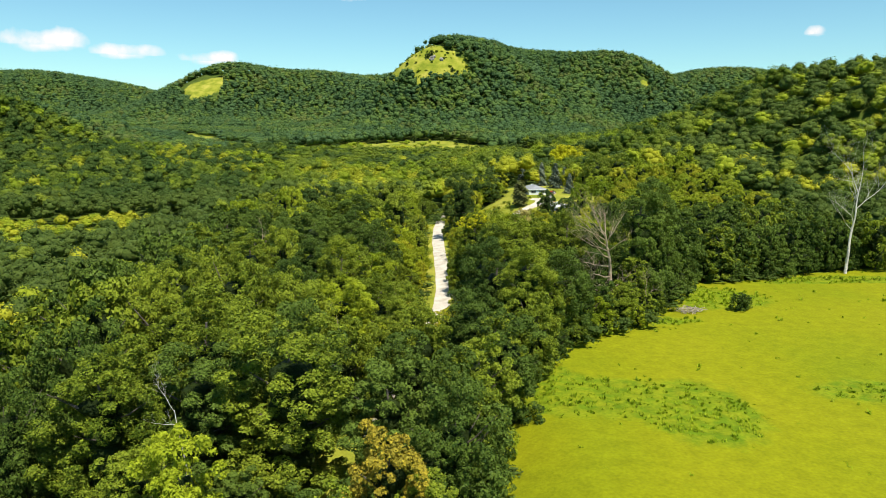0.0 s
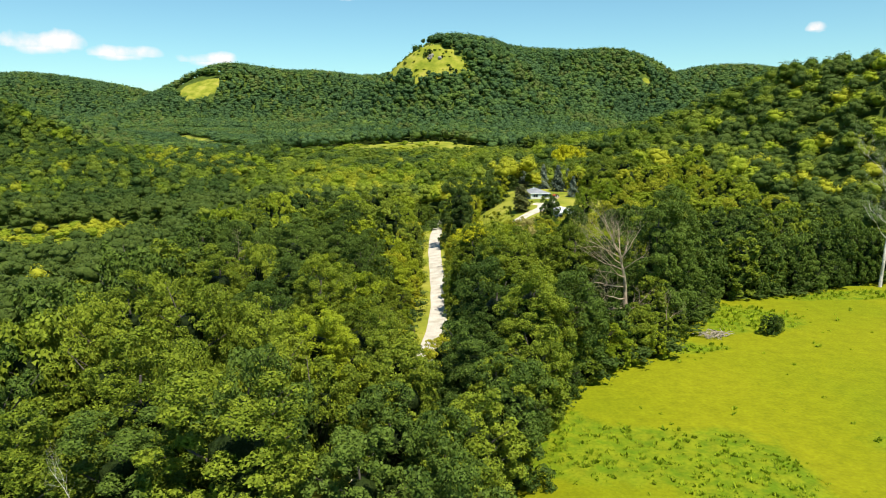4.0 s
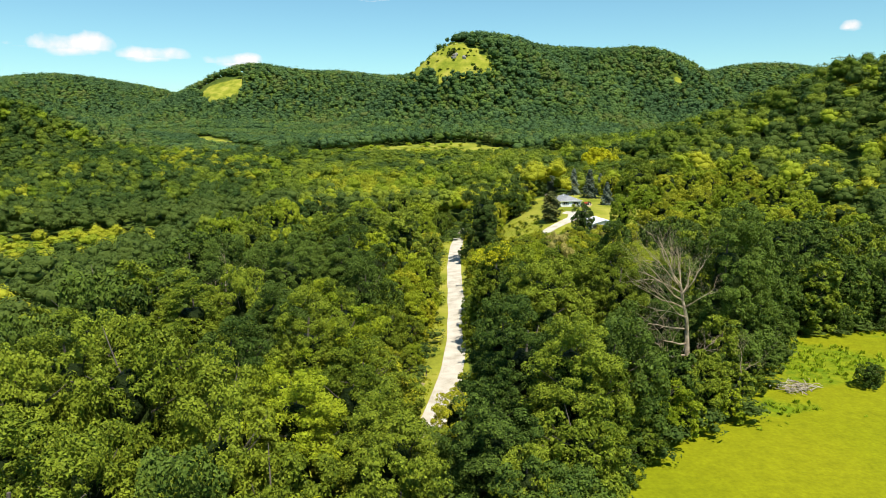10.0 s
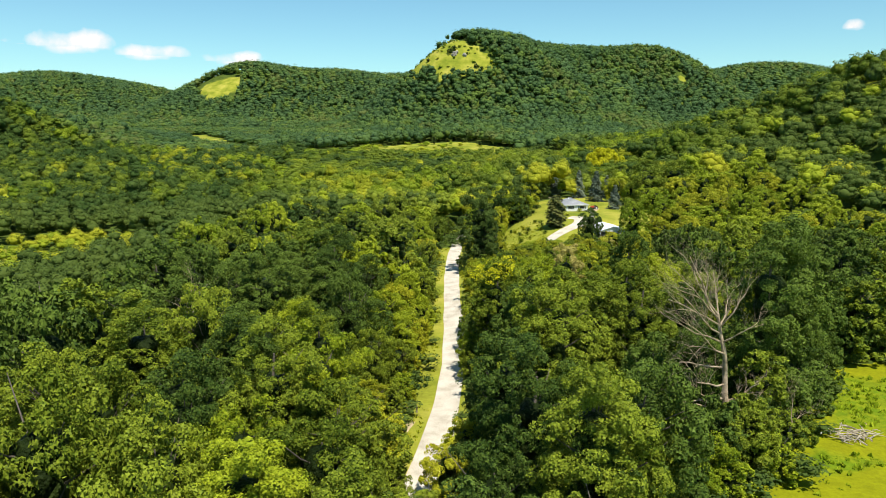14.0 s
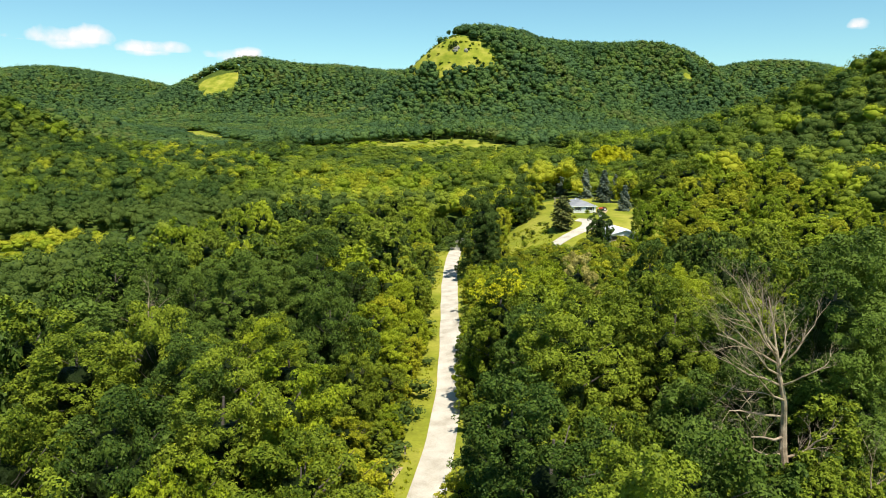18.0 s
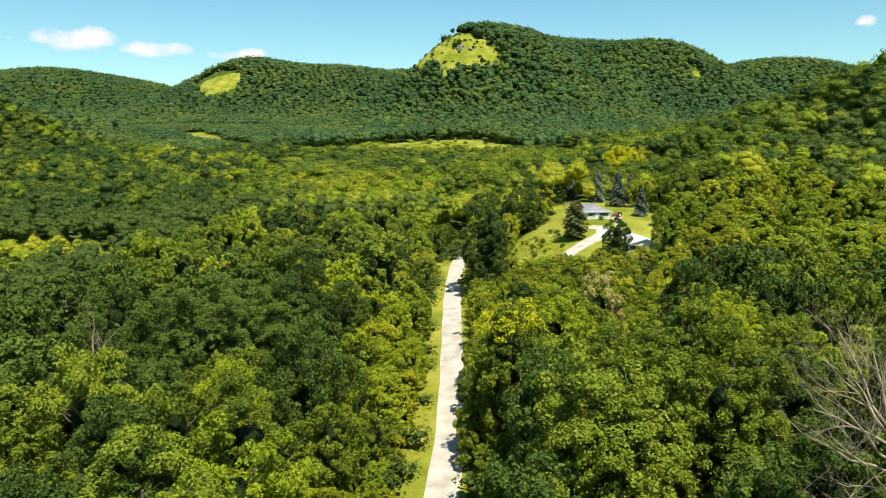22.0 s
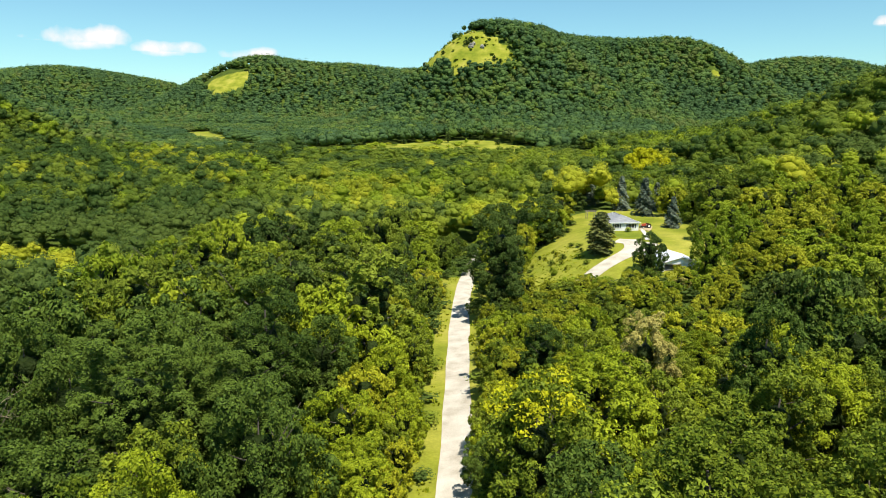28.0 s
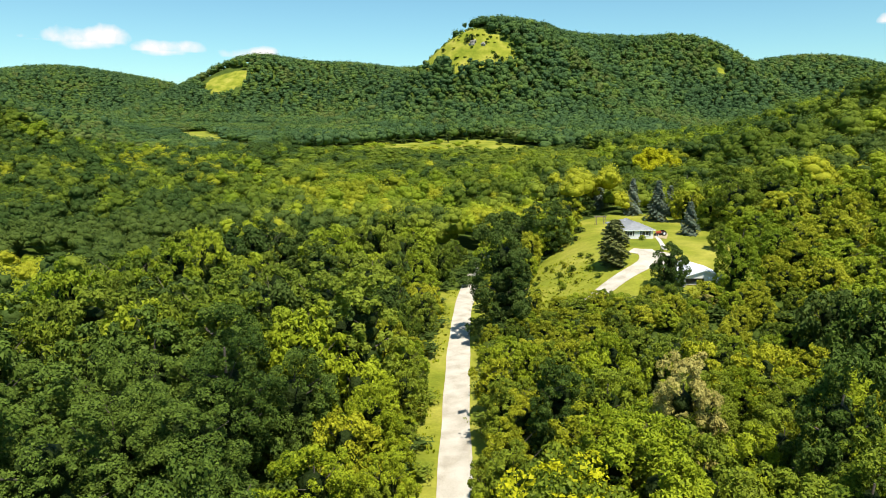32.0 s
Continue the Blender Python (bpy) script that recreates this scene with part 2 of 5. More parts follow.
GLADES = [
    [(-50, 985), (-8, 985), (18, 962), (30, 949), (49, 938), (64, 924), (70, 911), (38, 902), (10, 905), (-4, 909), (-30, 926), (-78, 940)],
    [(-470, 1400), (-440, 1420), (-400, 1402), (-384, 1391), (-373, 1361), (-376, 1331), (-401, 1315), (-426, 1319), (-446, 1340)],
    [(322, 1050), (335, 1048), (334, 1026), (318, 1026)],
    [(-96, 660), (-80, 700), (-59, 716), (-20, 744), (26, 730), (66, 663), (60, 640), (31, 634), (3, 624), (-37, 630), (-84, 638), (-150, 648), (-150, 690)],
    [(-390, 1000), (-330, 1040), (-212, 756), (-173, 730), (-158, 664), (-240, 742)],
    [(-180, 336), (-150, 326), (-118, 290), (-138, 270), (-170, 290)],
    [(-15, 119), (-8, 117), (-7, 125), (-13, 126)],
    [(208, 606), (225, 604), (224, 580), (210, 582)],
]
FIELD = [(3, 52), (10.8, 74), (11.8, 86), (21, 104), (31, 117), (42, 125), (53, 139), (66, 161), (82, 164), (108, 173), (160, 182), (190, 120), (150, 40), (80, 15), (0, 10)]
LAWN = [(13, 268), (20, 285), (26, 302), (36, 318), (42, 340), (56, 352), (70, 352), (74, 325), (79, 300), (72, 282), (66, 264), (50, 260), (38, 260), (24, 264)]
VERGE = [(-14, 60), (-9, 105), (-4, 133), (-1.5, 152), (1, 172), (1.5, 194), (1.5, 256), (2, 280), (3, 300), (14, 300), (11, 262), (10.5, 225), (10, 194), (9, 172), (8, 152), (5, 133), (0, 105), (-4, 60)]
WEEDS = [(36.5, 87, 9, 11), (25, 92, 12, 8), (63, 149, 15, 10), (100, 165, 22, 4), (48, 130, 9, 3), (66, 93, 10, 4), (19, 97, 7, 7)]


def glade(x, y):
    return np.any([inside(x, y, g) for g in GLADES], axis=0)


def weedy(x, y):
    return np.max([1 - ((x - cx) / rx) ** 2 - ((y - cy) / ry) ** 2 for cx, cy, rx, ry in WEEDS], axis=0)


xs = spread(-4500, 4500, (-700, -130, 12), (-130, 150, 2.5), (150, 500, 12))
ys = spread(-1500, 4800, (10, 345, 2.5), (345, 460, 5), (460, 1120, 10))
gx, gy = (g.ravel() for g in np.meshgrid(xs, ys))
me = bpy.data.meshes.new("ground")
k = (np.arange(len(ys) - 1)[:, None] * len(xs) + np.arange(len(xs) - 1)[None]).ravel()
me.from_pydata(np.stack([gx, gy, height(gx, gy)], 1).tolist(), [], np.stack([k, k + 1, k + len(xs) + 1, k + len(xs)], 1).tolist())
me.polygons.foreach_set("use_smooth", np.ones(len(k), bool))
for name, value in (
    ("meadow", glade(gx, gy) | inside(gx, gy, LAWN) | inside(gx, gy, VERGE) | inside(gx + 2.2, gy, VERGE)),
    ("field", inside(gx, gy, FIELD) | inside(gx + 2.4, gy - 1.8, FIELD)),
    ("weed", np.clip(weedy(gx, gy) * 0.9 + 0.30 + 0.45 * wobble(gx, gy, 4.5, 3), 0, 1) * inside(gx, gy, FIELD)),
):
    me.attributes.new(name, "FLOAT", "POINT").data.foreach_set("value", np.asarray(value, np.float32))
me.materials.append(ground_material())
ground = tagged(new("ground", me), "green valley floor with woodland, mown lawn and open field", "ground", kind="structure")


def ribbon(name, line, width, mat, lift):
    """A strip of road along a line of places, draped on the ground."""
    pts = [Vector((x, y, 0)) for x, y in line]
    dense = []
    for a, b in zip(pts, pts[1:]):
        n = max(2, int((b - a).length / 1.5))
        dense += [a.lerp(b, k / n) for k in range(n)]
    dense.append(pts[-1])
    for _ in range(12):
        dense = [dense[0]] + [(a + 2 * b + c) / 4 for a, b, c in zip(dense, dense[1:], dense[2:])] + [dense[-1]]
    verts, faces = [], []
    across = np.linspace(-0.5, 0.5, 7)
    for k, p in enumerate(dense):
        d = (dense[min(k + 1, len(dense) - 1)] - dense[max(k - 1, 0)]).normalized()
        side = Vector((d.y, -d.x, 0))
        w = width * (1 + 0.03 * math.sin(p.y * 0.31) + 0.03 * math.sin(p.y * 0.13 + 1))
        for a in across:
            q = p + side * a * w
            verts.append((q.x, q.y, float(height(q.x, q.y)) + lift + 0.06 * (1 - (2 * a) ** 2)))
    n = len(across)
    for k in range(len(dense) - 1):
        for j in range(n - 1):
            faces.append((k * n + j, k * n + j + 1, k * n + n + j + 1, k * n + n + j))
    me = bpy.data.meshes.new(name)
    me.from_pydata(verts, [], faces)
    me.materials.append(mat)
    return new(name, me)


road = tagged(ribbon("road", ROAD, 4.1, GRAVEL, 0.08), "pale limestone gravel lane between trees", "road", kind="structure")


DRIVE = [(31, 262.5), (33.5, 265.5), (36.3, 268.4), (39, 271.7), (42.3, 274.4), (45.8, 277.0), (48.9, 281), (50.2, 285.5), (49.6, 291.5)]
drive = tagged(ribbon("driveway", DRIVE, 4.3, GRAVEL, 0.07), "pale gravel driveway curving up across the lawn", "driveway", kind="structure")
turning = tagged(ribbon("driveway_turn", [(46.6, 290.4), (49, 289.2), (52, 287.6), (55, 284.5)], 4.6, GRAVEL, 0.11), "pale gravel turning place before the house", "driveway", kind="structure")
apron = tagged(ribbon("driveway_apron", [(50.5, 288), (51.5, 281), (53.2, 271), (53.8, 267.2)], 3.6, GRAVEL, 0.15), "pale gravel strip leading to the garage", "driveway", kind="structure")
PATH_SLAB = material("path_concrete", [(0.44, 0.42, 0.37), (0.56, 0.54, 0.49)], 0.9, 1.0, bump=0.2)
garden_path = tagged(ribbon("garden_path", [(54.6, 291), (55.6, 296), (56.4, 301), (57.6, 309)], 1.1, PATH_SLAB, 0.05), "narrow pale concrete path from driveway to side door", "path", kind="structure")


# ---- trees ----
def part(name, data, parent, label="", mat=None, at=None):
    """One mesh object under a thing or under a part; data is a mesh or a bmesh."""
    if isinstance(data, bmesh.types.BMesh):
        me = bpy.data.meshes.new(name)
        data.to_mesh(me)
        data.free()
        data = me
    if mat and not data.materials:
        data.materials.append(mat)
    ob = new(name, data)
    ob.parent = parent
    if at is not None:
        ob.matrix_basis = at
    return tagged(ob, label)


def sprigs(p, n, size, r, loose=0.6):
    """Leaf sprigs at places p that face about along n."""
    nn = n + r.normal(scale=loose, size=n.shape) + [0, 0, 0.25]
    nn /= np.linalg.norm(nn, axis=1)[:, None]
    a = np.cross(nn, r.normal(size=n.shape))
    a /= np.linalg.norm(a, axis=1)[:, None] + 1e-9
    b = np.cross(nn, a)
    s = (size * r.uniform(0.55, 1.45, len(p)))[:, None]
    return np.stack([p + a * s * 0.70 - nn * s * 0.15, p - a * s * 0.38 + b * s * 0.46, p - a * s * 0.38 - b * s * 0.46], 1).reshape(-1, 3)


GOLD = (1 + 5**0.5) / 2
ICO_V = np.array([(-1, GOLD, 0), (1, GOLD, 0), (-1, -GOLD, 0), (1, -GOLD, 0), (0, -1, GOLD), (0, 1, GOLD), (0, -1, -GOLD), (0, 1, -GOLD), (GOLD, 0, -1), (GOLD, 0, 1), (-GOLD, 0, -1), (-GOLD, 0, 1)]) / math.hypot(1, GOLD)
ICO_F = np.array([(a, b, c) for a in range(12) for b in range(a + 1, 12) for c in range(b + 1, 12) if max(np.linalg.norm(ICO_V[p] - ICO_V[q]) for p, q in ((a, b), (b, c), (a, c))) < 1.2])
ICO_F = np.array([f if np.dot(np.cross(ICO_V[f[1]] - ICO_V[f[0]], ICO_V[f[2]] - ICO_V[f[0]]), ICO_V[f[0]]) > 0 else f[::-1] for f in ICO_F])


def lumps(centre, rad, r, squash=0.85):
    """Clumps of foliage: uneven rounded masses, as places and triangles."""
    n = len(centre)
    a = r.uniform(0, 6.283, n)
    c, s = np.cos(a)[:, None], np.sin(a)[:, None]
    v = np.repeat(ICO_V[None], n, 0) * r.uniform(0.78, 1.18, (n, 12, 1))
    v = np.stack([v[..., 0] * c - v[..., 1] * s, v[..., 0] * s + v[..., 1] * c, v[..., 2] * squash], -1)
    v = v * np.asarray(rad)[:, None, None] + centre[:, None]
    f = ICO_F[None] + 12 * np.arange(n)[:, None, None]
    return v.reshape(-1, 3), f.reshape(-1, 3)


def joined(v, f, corners):
    """Clumps and loose sprigs in one set of places and triangles."""
    k = np.arange(len(corners)).reshape(-1, 3) + len(v)
    return np.concatenate([v, corners]), np.concatenate([f, k])


def unit(v):
    return v / (np.linalg.norm(v, axis=-1, keepdims=True) + 1e-9)


def outer_leaves(r, centre, rad, count, size, loose, puffs):
    """Leaf sprigs on rounded puffs that sit on the outside of overlapping boughs."""
    k = len(centre)
    out = unit(centre + [0, 0, 0.15])
    way = unit(r.normal(size=(k, puffs, 3)) + 0.65 * out[:, None] + [0, 0, 0.25])
    seat = centre[:, None] + way * (rad[:, None] * r.uniform(0.55, 0.88, (k, puffs)))[..., None]
    fat = rad[:, None] * r.uniform(0.32, 0.58, (k, puffs))
    seat, way, fat = seat.reshape(-1, 3), way.reshape(-1, 3), fat.ravel()
    owner = np.repeat(np.arange(k), puffs)
    d = np.linalg.norm(seat[:, None] - centre[None], axis=2) / rad[None]
    d[np.arange(len(seat)), owner] = 9
    free = d.min(axis=1) > 0.72
    seat, way, fat = seat[free], way[free], 0.92 * fat[free]
    w = r.choice(len(seat), count, p=fat**2 / (fat**2).sum())
    n = unit(r.normal(size=(count, 3)) + 0.60 * way[w] + [0, 0, 0.35])
    deep = np.where(r.uniform(size=count) < 0.12, r.uniform(0.3, 0.8, count), r.uniform(0.84, 1.12, count))
    p = seat[w] + n * (fat[w] * deep)[:, None] * [1, 1, 0.8]
    return sprigs(p, n, size, r, loose)


def billows(r, masses, rx, rz, low, reach, fat):
    """Places and sizes of boughs, spread evenly over a rounded crown that keeps its width low down."""
    k = np.arange(masses)
    z = 1 - (1 - low) * (k + r.uniform(0.2, 0.8, masses)) / masses
    a = 2.39996 * k + r.uniform(-0.35, 0.35, masses)
    flat = np.sqrt(np.clip(1 - z**2, 0, 1))
    flat = np.where(z < 0, flat**0.45, flat**0.9)
    d = np.stack([np.cos(a) * flat, np.sin(a) * flat, z], 1)
    return d * r.uniform(*reach, (masses, 1)) * [rx, rx, rz], r.uniform(*fat, masses) * rx


def clump_crown(seed, masses, leaves, size, body, lump):
    """A crown seen from afar, one metre in radius: rounded clumps and loose sprigs on one full body."""
    r = np.random.default_rng(seed)
    a, z = r.uniform(0, 6.283, masses) + 2.4 * np.arange(masses), r.uniform(-0.25, 0.95, masses)
    z[0] = 0.95
    flat = np.sqrt(1 - z**2)
    way = np.stack([np.cos(a) * flat, np.sin(a) * flat, z], 1)
    centre = way * r.uniform(0.46, 0.74, (masses, 1))
    rad = r.uniform(0.34, 0.58, masses) * (7 / masses) ** 0.36
    v, f = lumps(np.concatenate([centre[:1] * 0, centre]), np.concatenate([[body], rad * lump]), r, 0.8)
    n = unit(r.normal(size=(leaves, 3)) + [0, 0, 0.5])
    w = r.choice(masses, leaves, p=rad**2 / (rad**2).sum())
    return joined(v, f, sprigs(centre[w] + n * (rad[w] * r.uniform(0.88, 1.25, leaves))[:, None], n, size, r, 0.55))


def crown_arrays(seed, rx, rz, boughs, leaves, size, low=-0.95, bough=(0.16, 0.34), loose=0.50, core=7):
    """A crown of billowing boughs, thick with puffs of leaves over inner lumps; the first faces are the inner ones."""
    r = np.random.default_rng(seed)
    centre, rad = billows(r, boughs, rx, rz, low, (0.46, 0.90), bough)
    up = np.linspace(-0.6, 0.3, max(1, core))
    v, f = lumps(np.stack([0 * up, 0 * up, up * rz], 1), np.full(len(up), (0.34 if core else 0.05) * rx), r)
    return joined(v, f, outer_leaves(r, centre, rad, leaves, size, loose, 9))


def mesh_of(name, verts, faces, mats, index=None):
    """A mesh from arrays of places and of faces with three or four corners."""
    me = bpy.data.meshes.new(name)
    n, sides = faces.shape
    me.vertices.add(len(verts))
    me.vertices.foreach_set("co", verts.astype(np.float32).ravel())
    me.loops.add(sides * n)
    me.loops.foreach_set("vertex_index", faces.astype(np.int32).ravel())
    me.polygons.add(n)
    me.polygons.foreach_set("loop_start", np.arange(0, sides * n, sides, dtype=np.int32))
    me.polygons.foreach_set("use_smooth", np.ones(n, bool))
    for m in mats:
        me.materials.append(m)
    if index is not None:
        me.polygons.foreach_set("material_index", index.astype(np.int32))
    me.update()
    return me


def limb(bm, line, radii, sides=6):
    """A tapered, bent limb through the given places."""
    rings = []
    for k, p in enumerate(line):
        d = (Vector(line[min(k + 1, len(line) - 1)]) - Vector(line[max(k - 1, 0)])).normalized()
        u = d.orthogonal().normalized()
        v = d.cross(u)
        rings.append([bm.verts.new(Vector(p) + radii[k] * (math.cos(6.2832 * j / sides) * u + math.sin(6.2832 * j / sides) * v)) for j in range(sides)])
    for a, b in zip(rings, rings[1:]):
        for j in range(sides):
            bm.faces.new((a[j], a[(j + 1) % sides], b[(j + 1) % sides], b[j]))
    bm.faces.new(rings[-1])


def trunk_mesh(seed, tall, wide):
    """A trunk with limbs that reach into the crown."""
    r = random.Random(seed)
    bm = bmesh.new()
    n = 5
    line = [(r.uniform(-0.2, 0.2) * k / n * wide * 0.3, r.uniform(-0.2, 0.2) * k / n * wide * 0.3, -0.6 + (tall * 0.8 + 0.6) * k / n) for k in range(n + 1)]
    limb(bm, line, [0.018 * tall * (1 - 0.75 * k / n) for k in range(n + 1)], 7)
    for k in range(7):
        z = tall * r.uniform(0.32, 0.65)
        a = r.uniform(0, 6.283)
        l = wide * r.uniform(0.5, 0.8)
        up = r.uniform(0.4, 1.0)
        limb(bm, [(0, 0, z), (math.cos(a) * l * 0.5, math.sin(a) * l * 0.5, z + l * up * 0.4), (math.cos(a) * l, math.sin(a) * l, z + l * up)], [0.007 * tall, 0.005 * tall, 0.002 * tall], 5)
    me = bpy.data.meshes.new("trunk")
    bm.to_mesh(me)
    bm.free()
    me.materials.append(BARK)
    return me


# Shapes of unit size: a crown one metre in radius whose tree is 4.3 metres tall, or 2.4 where it is squat.
SHAPES = {}
FORMS = (2.0, 2.15, 1.9, 1.05, 1.15)


def shape(detail, form):
    """Places and triangles of a crown, kept by detail and form; forms 3 and 4 are squat."""
    key = (detail, form)
    if key not in SHAPES:
        leaves, size, boughs = {"close": (40000, 0.034, 52), "fine": (22000, 0.046, 46), "mid": (9500, 0.070, 40), "small": (6500, 0.080, 30)}[detail]
        rz, top = FORMS[form], 4.3 if form < 3 else 2.4
        if form > 2:
            leaves, boughs = int(leaves * 0.7), int(boughs * 0.75)
        v, f = crown_arrays(40 + form * 7 + len(detail), 1.0, rz, boughs, leaves, size)
        v = v / [np.quantile(np.hypot(v[:, 0], v[:, 1]), 0.95)] * [1, 1, 1]
        foot = np.quantile(v[:, 2], 0.03)
        v[:, 2] = np.maximum(0.06 * top, 0.06 * top + (v[:, 2] - foot) * 0.94 * top / (v[:, 2].max() - foot))
        # The core's faces take the second material, whose colour holds the crown's shade.
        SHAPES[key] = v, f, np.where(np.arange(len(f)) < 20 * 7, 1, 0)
    return SHAPES[key]


KINDS, TRUNKS, CROWNS = {}, {}, {}


def tree(x, y, tall, wide, kind, detail="mid", form=0, name="tree", label="", category="tree", group="", turn=0.0, leaf=None):
    """One tree: an empty at its foot, with trunk and crown."""
    squat = tall / wide < 3.0
    if detail == "fine" and wide > 5.4 and y < 215:
        detail = "close"
    mat, form = leaf or (LEAF_HAZED if y > 225 else LEAF)[kind], 3 + form % 2 if squat else form % 3
    key = (detail, form, mat.name, name)
    z = float(height(x, y))
    sx, sz = wide, tall / (2.4 if squat else 4.3)
    if key not in KINDS:
        root = new(name)
        if form not in TRUNKS:
            TRUNKS[form] = trunk_mesh(form, 2.3 if squat else 4.2, 1.0)
        if key[:3] not in CROWNS:
            CROWNS[key[:3]] = mesh_of("crown", *shape(detail, form)[:2], [mat, INNER_SHADE], shape(detail, form)[2])
        part("trunk", TRUNKS[form], root)
        part("crown", CROWNS[key[:3]], root)
        KINDS[key] = root
        ob = root
        ob.matrix_basis = pose(x, y, z, 0, 0, turn)
    else:
        ob = copy_thing(KINDS[key], pose(x, y, z, 0, 0, turn))
    ob.scale = (sx, sx, sz)
    return tagged(ob, label, category, group)


SAID = ["mid-green broadleaf tree with a billowing crown", "dark green broadleaf tree with a dense crown", "bright green broadleaf tree with a loose sunlit crown", "olive-green broadleaf tree with a feathery crown"]
placed = []  # x, y, radius
YARD = [(57, 271, 11), (64, 262, 7), (82, 318, 8), (92, 322, 8), (76, 271, 5), (82, 280, 5)]  # kept free for the yard's own trees


def clear(x, y, rad):
    return all((x - a) ** 2 + (y - b) ** 2 > (0.72 * (rad + c)) ** 2 for a, b, c in placed)


# trees that stand out
for x, y, tall, wide, kind, detail, form, leaf, label in [
    (14.2, 254, 25.0, 6.6, 1, "fine", 1, None, "tall dark oak at the lane's edge with a deep crown"),
    (16.5, 259, 14.0, 4.0, 1, "mid", 3, None, "dark rounded tree under the tall oak by the lane"),
    (28.8, 193.5, 15.0, 3.9, 0, "fine", 0, LEAF_TAN, "half-bare tan tree with withered leaves"),
    (17.4, 197, 13.6, 3.5, 1, "fine", 2, None, "dark green bushy tree beside olive scrub"),
    (38.5, 183, 19.0, 4.4, 1, "fine", 1, None, "dark blue-green tree above olive scrub"),
    (-2.8, 56, 17.0, 4.6, 0, "fine", 2, LEAF_RUST, "small tree with rusty yellow leaves"),
    (-20.9, 56, 16.6, 4.4, 2, "fine", 0, None, "bright green young tree with a round crown"),
    (-26.2, 59, 14.0, 4.2, 0, "fine", 2, None, "mid-green young tree before a slim snag"),
    (-14.5, 73, 23.0, 7.6, 0, "fine", 1, None, "very broad mid-green tree with a billowing crown"),
    (-27.0, 84, 22.5, 7.4, 0, "fine", 2, None, "broad green tree with many rounded boughs"),
    (-33.0, 69, 20.0, 6.6, 0, "fine", 0, None, "broad mid-green tree with a domed crown"),
    (-31.0, 112, 23.0, 8.0, 0, "fine", 1, None, "very broad mid-green tree with a sunlit crown"),
    (-42.5, 111, 20.5, 7.2, 0, "fine", 0, None, "broad mid-green tree with a wide domed crown"),
    (-18.0, 101, 19.0, 6.6, 0, "fine", 2, None, "broad mid-green tree beside the lane's bend"),
    (-17.0, 123, 15.5, 6.0, 2, "fine", 1, None, "sunlit yellow-green tree with rounded boughs"),
    (-32.0, 157, 20.0, 7.0, 0, "fine", 2, None, "large round-crowned tree with pale green leaves"),
    (-20.0, 163, 16.0, 5.6, 2, "fine", 0, None, "bright green tree with a domed crown"),
    (-36.5, 146, 20.5, 6.6, 0, "fine", 1, None, "tall mid-green tree with a broad crown"),
    (13.4, 120, 20.0, 5.8, 1, "fine", 2, None, "tall dark green tree beside the lane's bend"),
    (18.4, 141, 21.0, 6.4, 0, "fine", 0, None, "broad mid-green tree beside the lane"),
    (7.4, 136, 7.5, 3.2, 3, "fine", 1, None, "olive-green bushy tree at the lane's edge"),
    (4.8, 129, 7.5, 3.2, 3, "fine", 0, None, "olive-green bushy tree over the lane's bend"),
    (-1.6, 127, 6.0, 2.6, 0, "fine", 1, None, "mid-green bushy tree at the lane's bend"),
    (11.5, 88, 15.5, 5.0, 1, "fine", 1, None, "dark green tree at the field's edge"),
    (9.0, 101, 17.0, 5.6, 1, "fine", 0, None, "dark green broad tree near the field"),
    (31.0, 123, 7.5, 3.8, 2, "fine", 2, None, "light green round bush tree at the field's edge"),
    (45.5, 141, 28.0, 6.6, 1, "fine", 1, None, "very tall dark green tree at the field's corner"),
    (51.0, 150, 26.0, 6.0, 1, "fine", 3, None, "tall dark tree at the field's corner"),
    (32.0, 150, 20.0, 5.8, 0, "fine", 2, None, "mid-green tree beside the grey dead tree"),
    (57.5, 157, 21.0, 5.6, 1, "mid", 0, None, "tall dark tree behind the brush pile"),
    (-19.5, 189, 18.0, 6.0, 1, "fine", 0, None, "broad dark green tree with drooping sprays"),
    (-28.0, 180, 21.5, 6.2, 1, "fine", 1, None, "tall dark green tree with a dense crown"),
    (-19.0, 199, 22.5, 6.0, 1, "fine", 2, None, "tall dark green tree with rounded boughs"),
    (-22.5, 173, 13.5, 5.4, 0, "fine", 2, None, "mid-green tree with a low domed crown"),
    (-7.6, 190, 11.0, 4.8, 2, "fine", 0, None, "sunlit yellow-green tree beside the lane"),
    (-11.5, 180, 11.0, 5.0, 2, "fine", 1, None, "sunlit yellow-green tree with a loose crown"),
    (-6.4, 201, 9.5, 4.2, 3, "mid", 2, None, "olive-green tree beside the grassy verge"),
    (-6.8, 214, 11.5, 5.0, 2, "mid", 0, None, "bright green rounded tree beside the lane"),
    (-24.0, 215, 21.0, 6.4, 0, "mid", 0, None, "large round-crowned tree with mid-green leaves"),
]:
    tree(x, y, tall, wide, kind, detail, form, label=label, leaf=leaf, turn=x * 37)
    placed.append((x, y, wide))

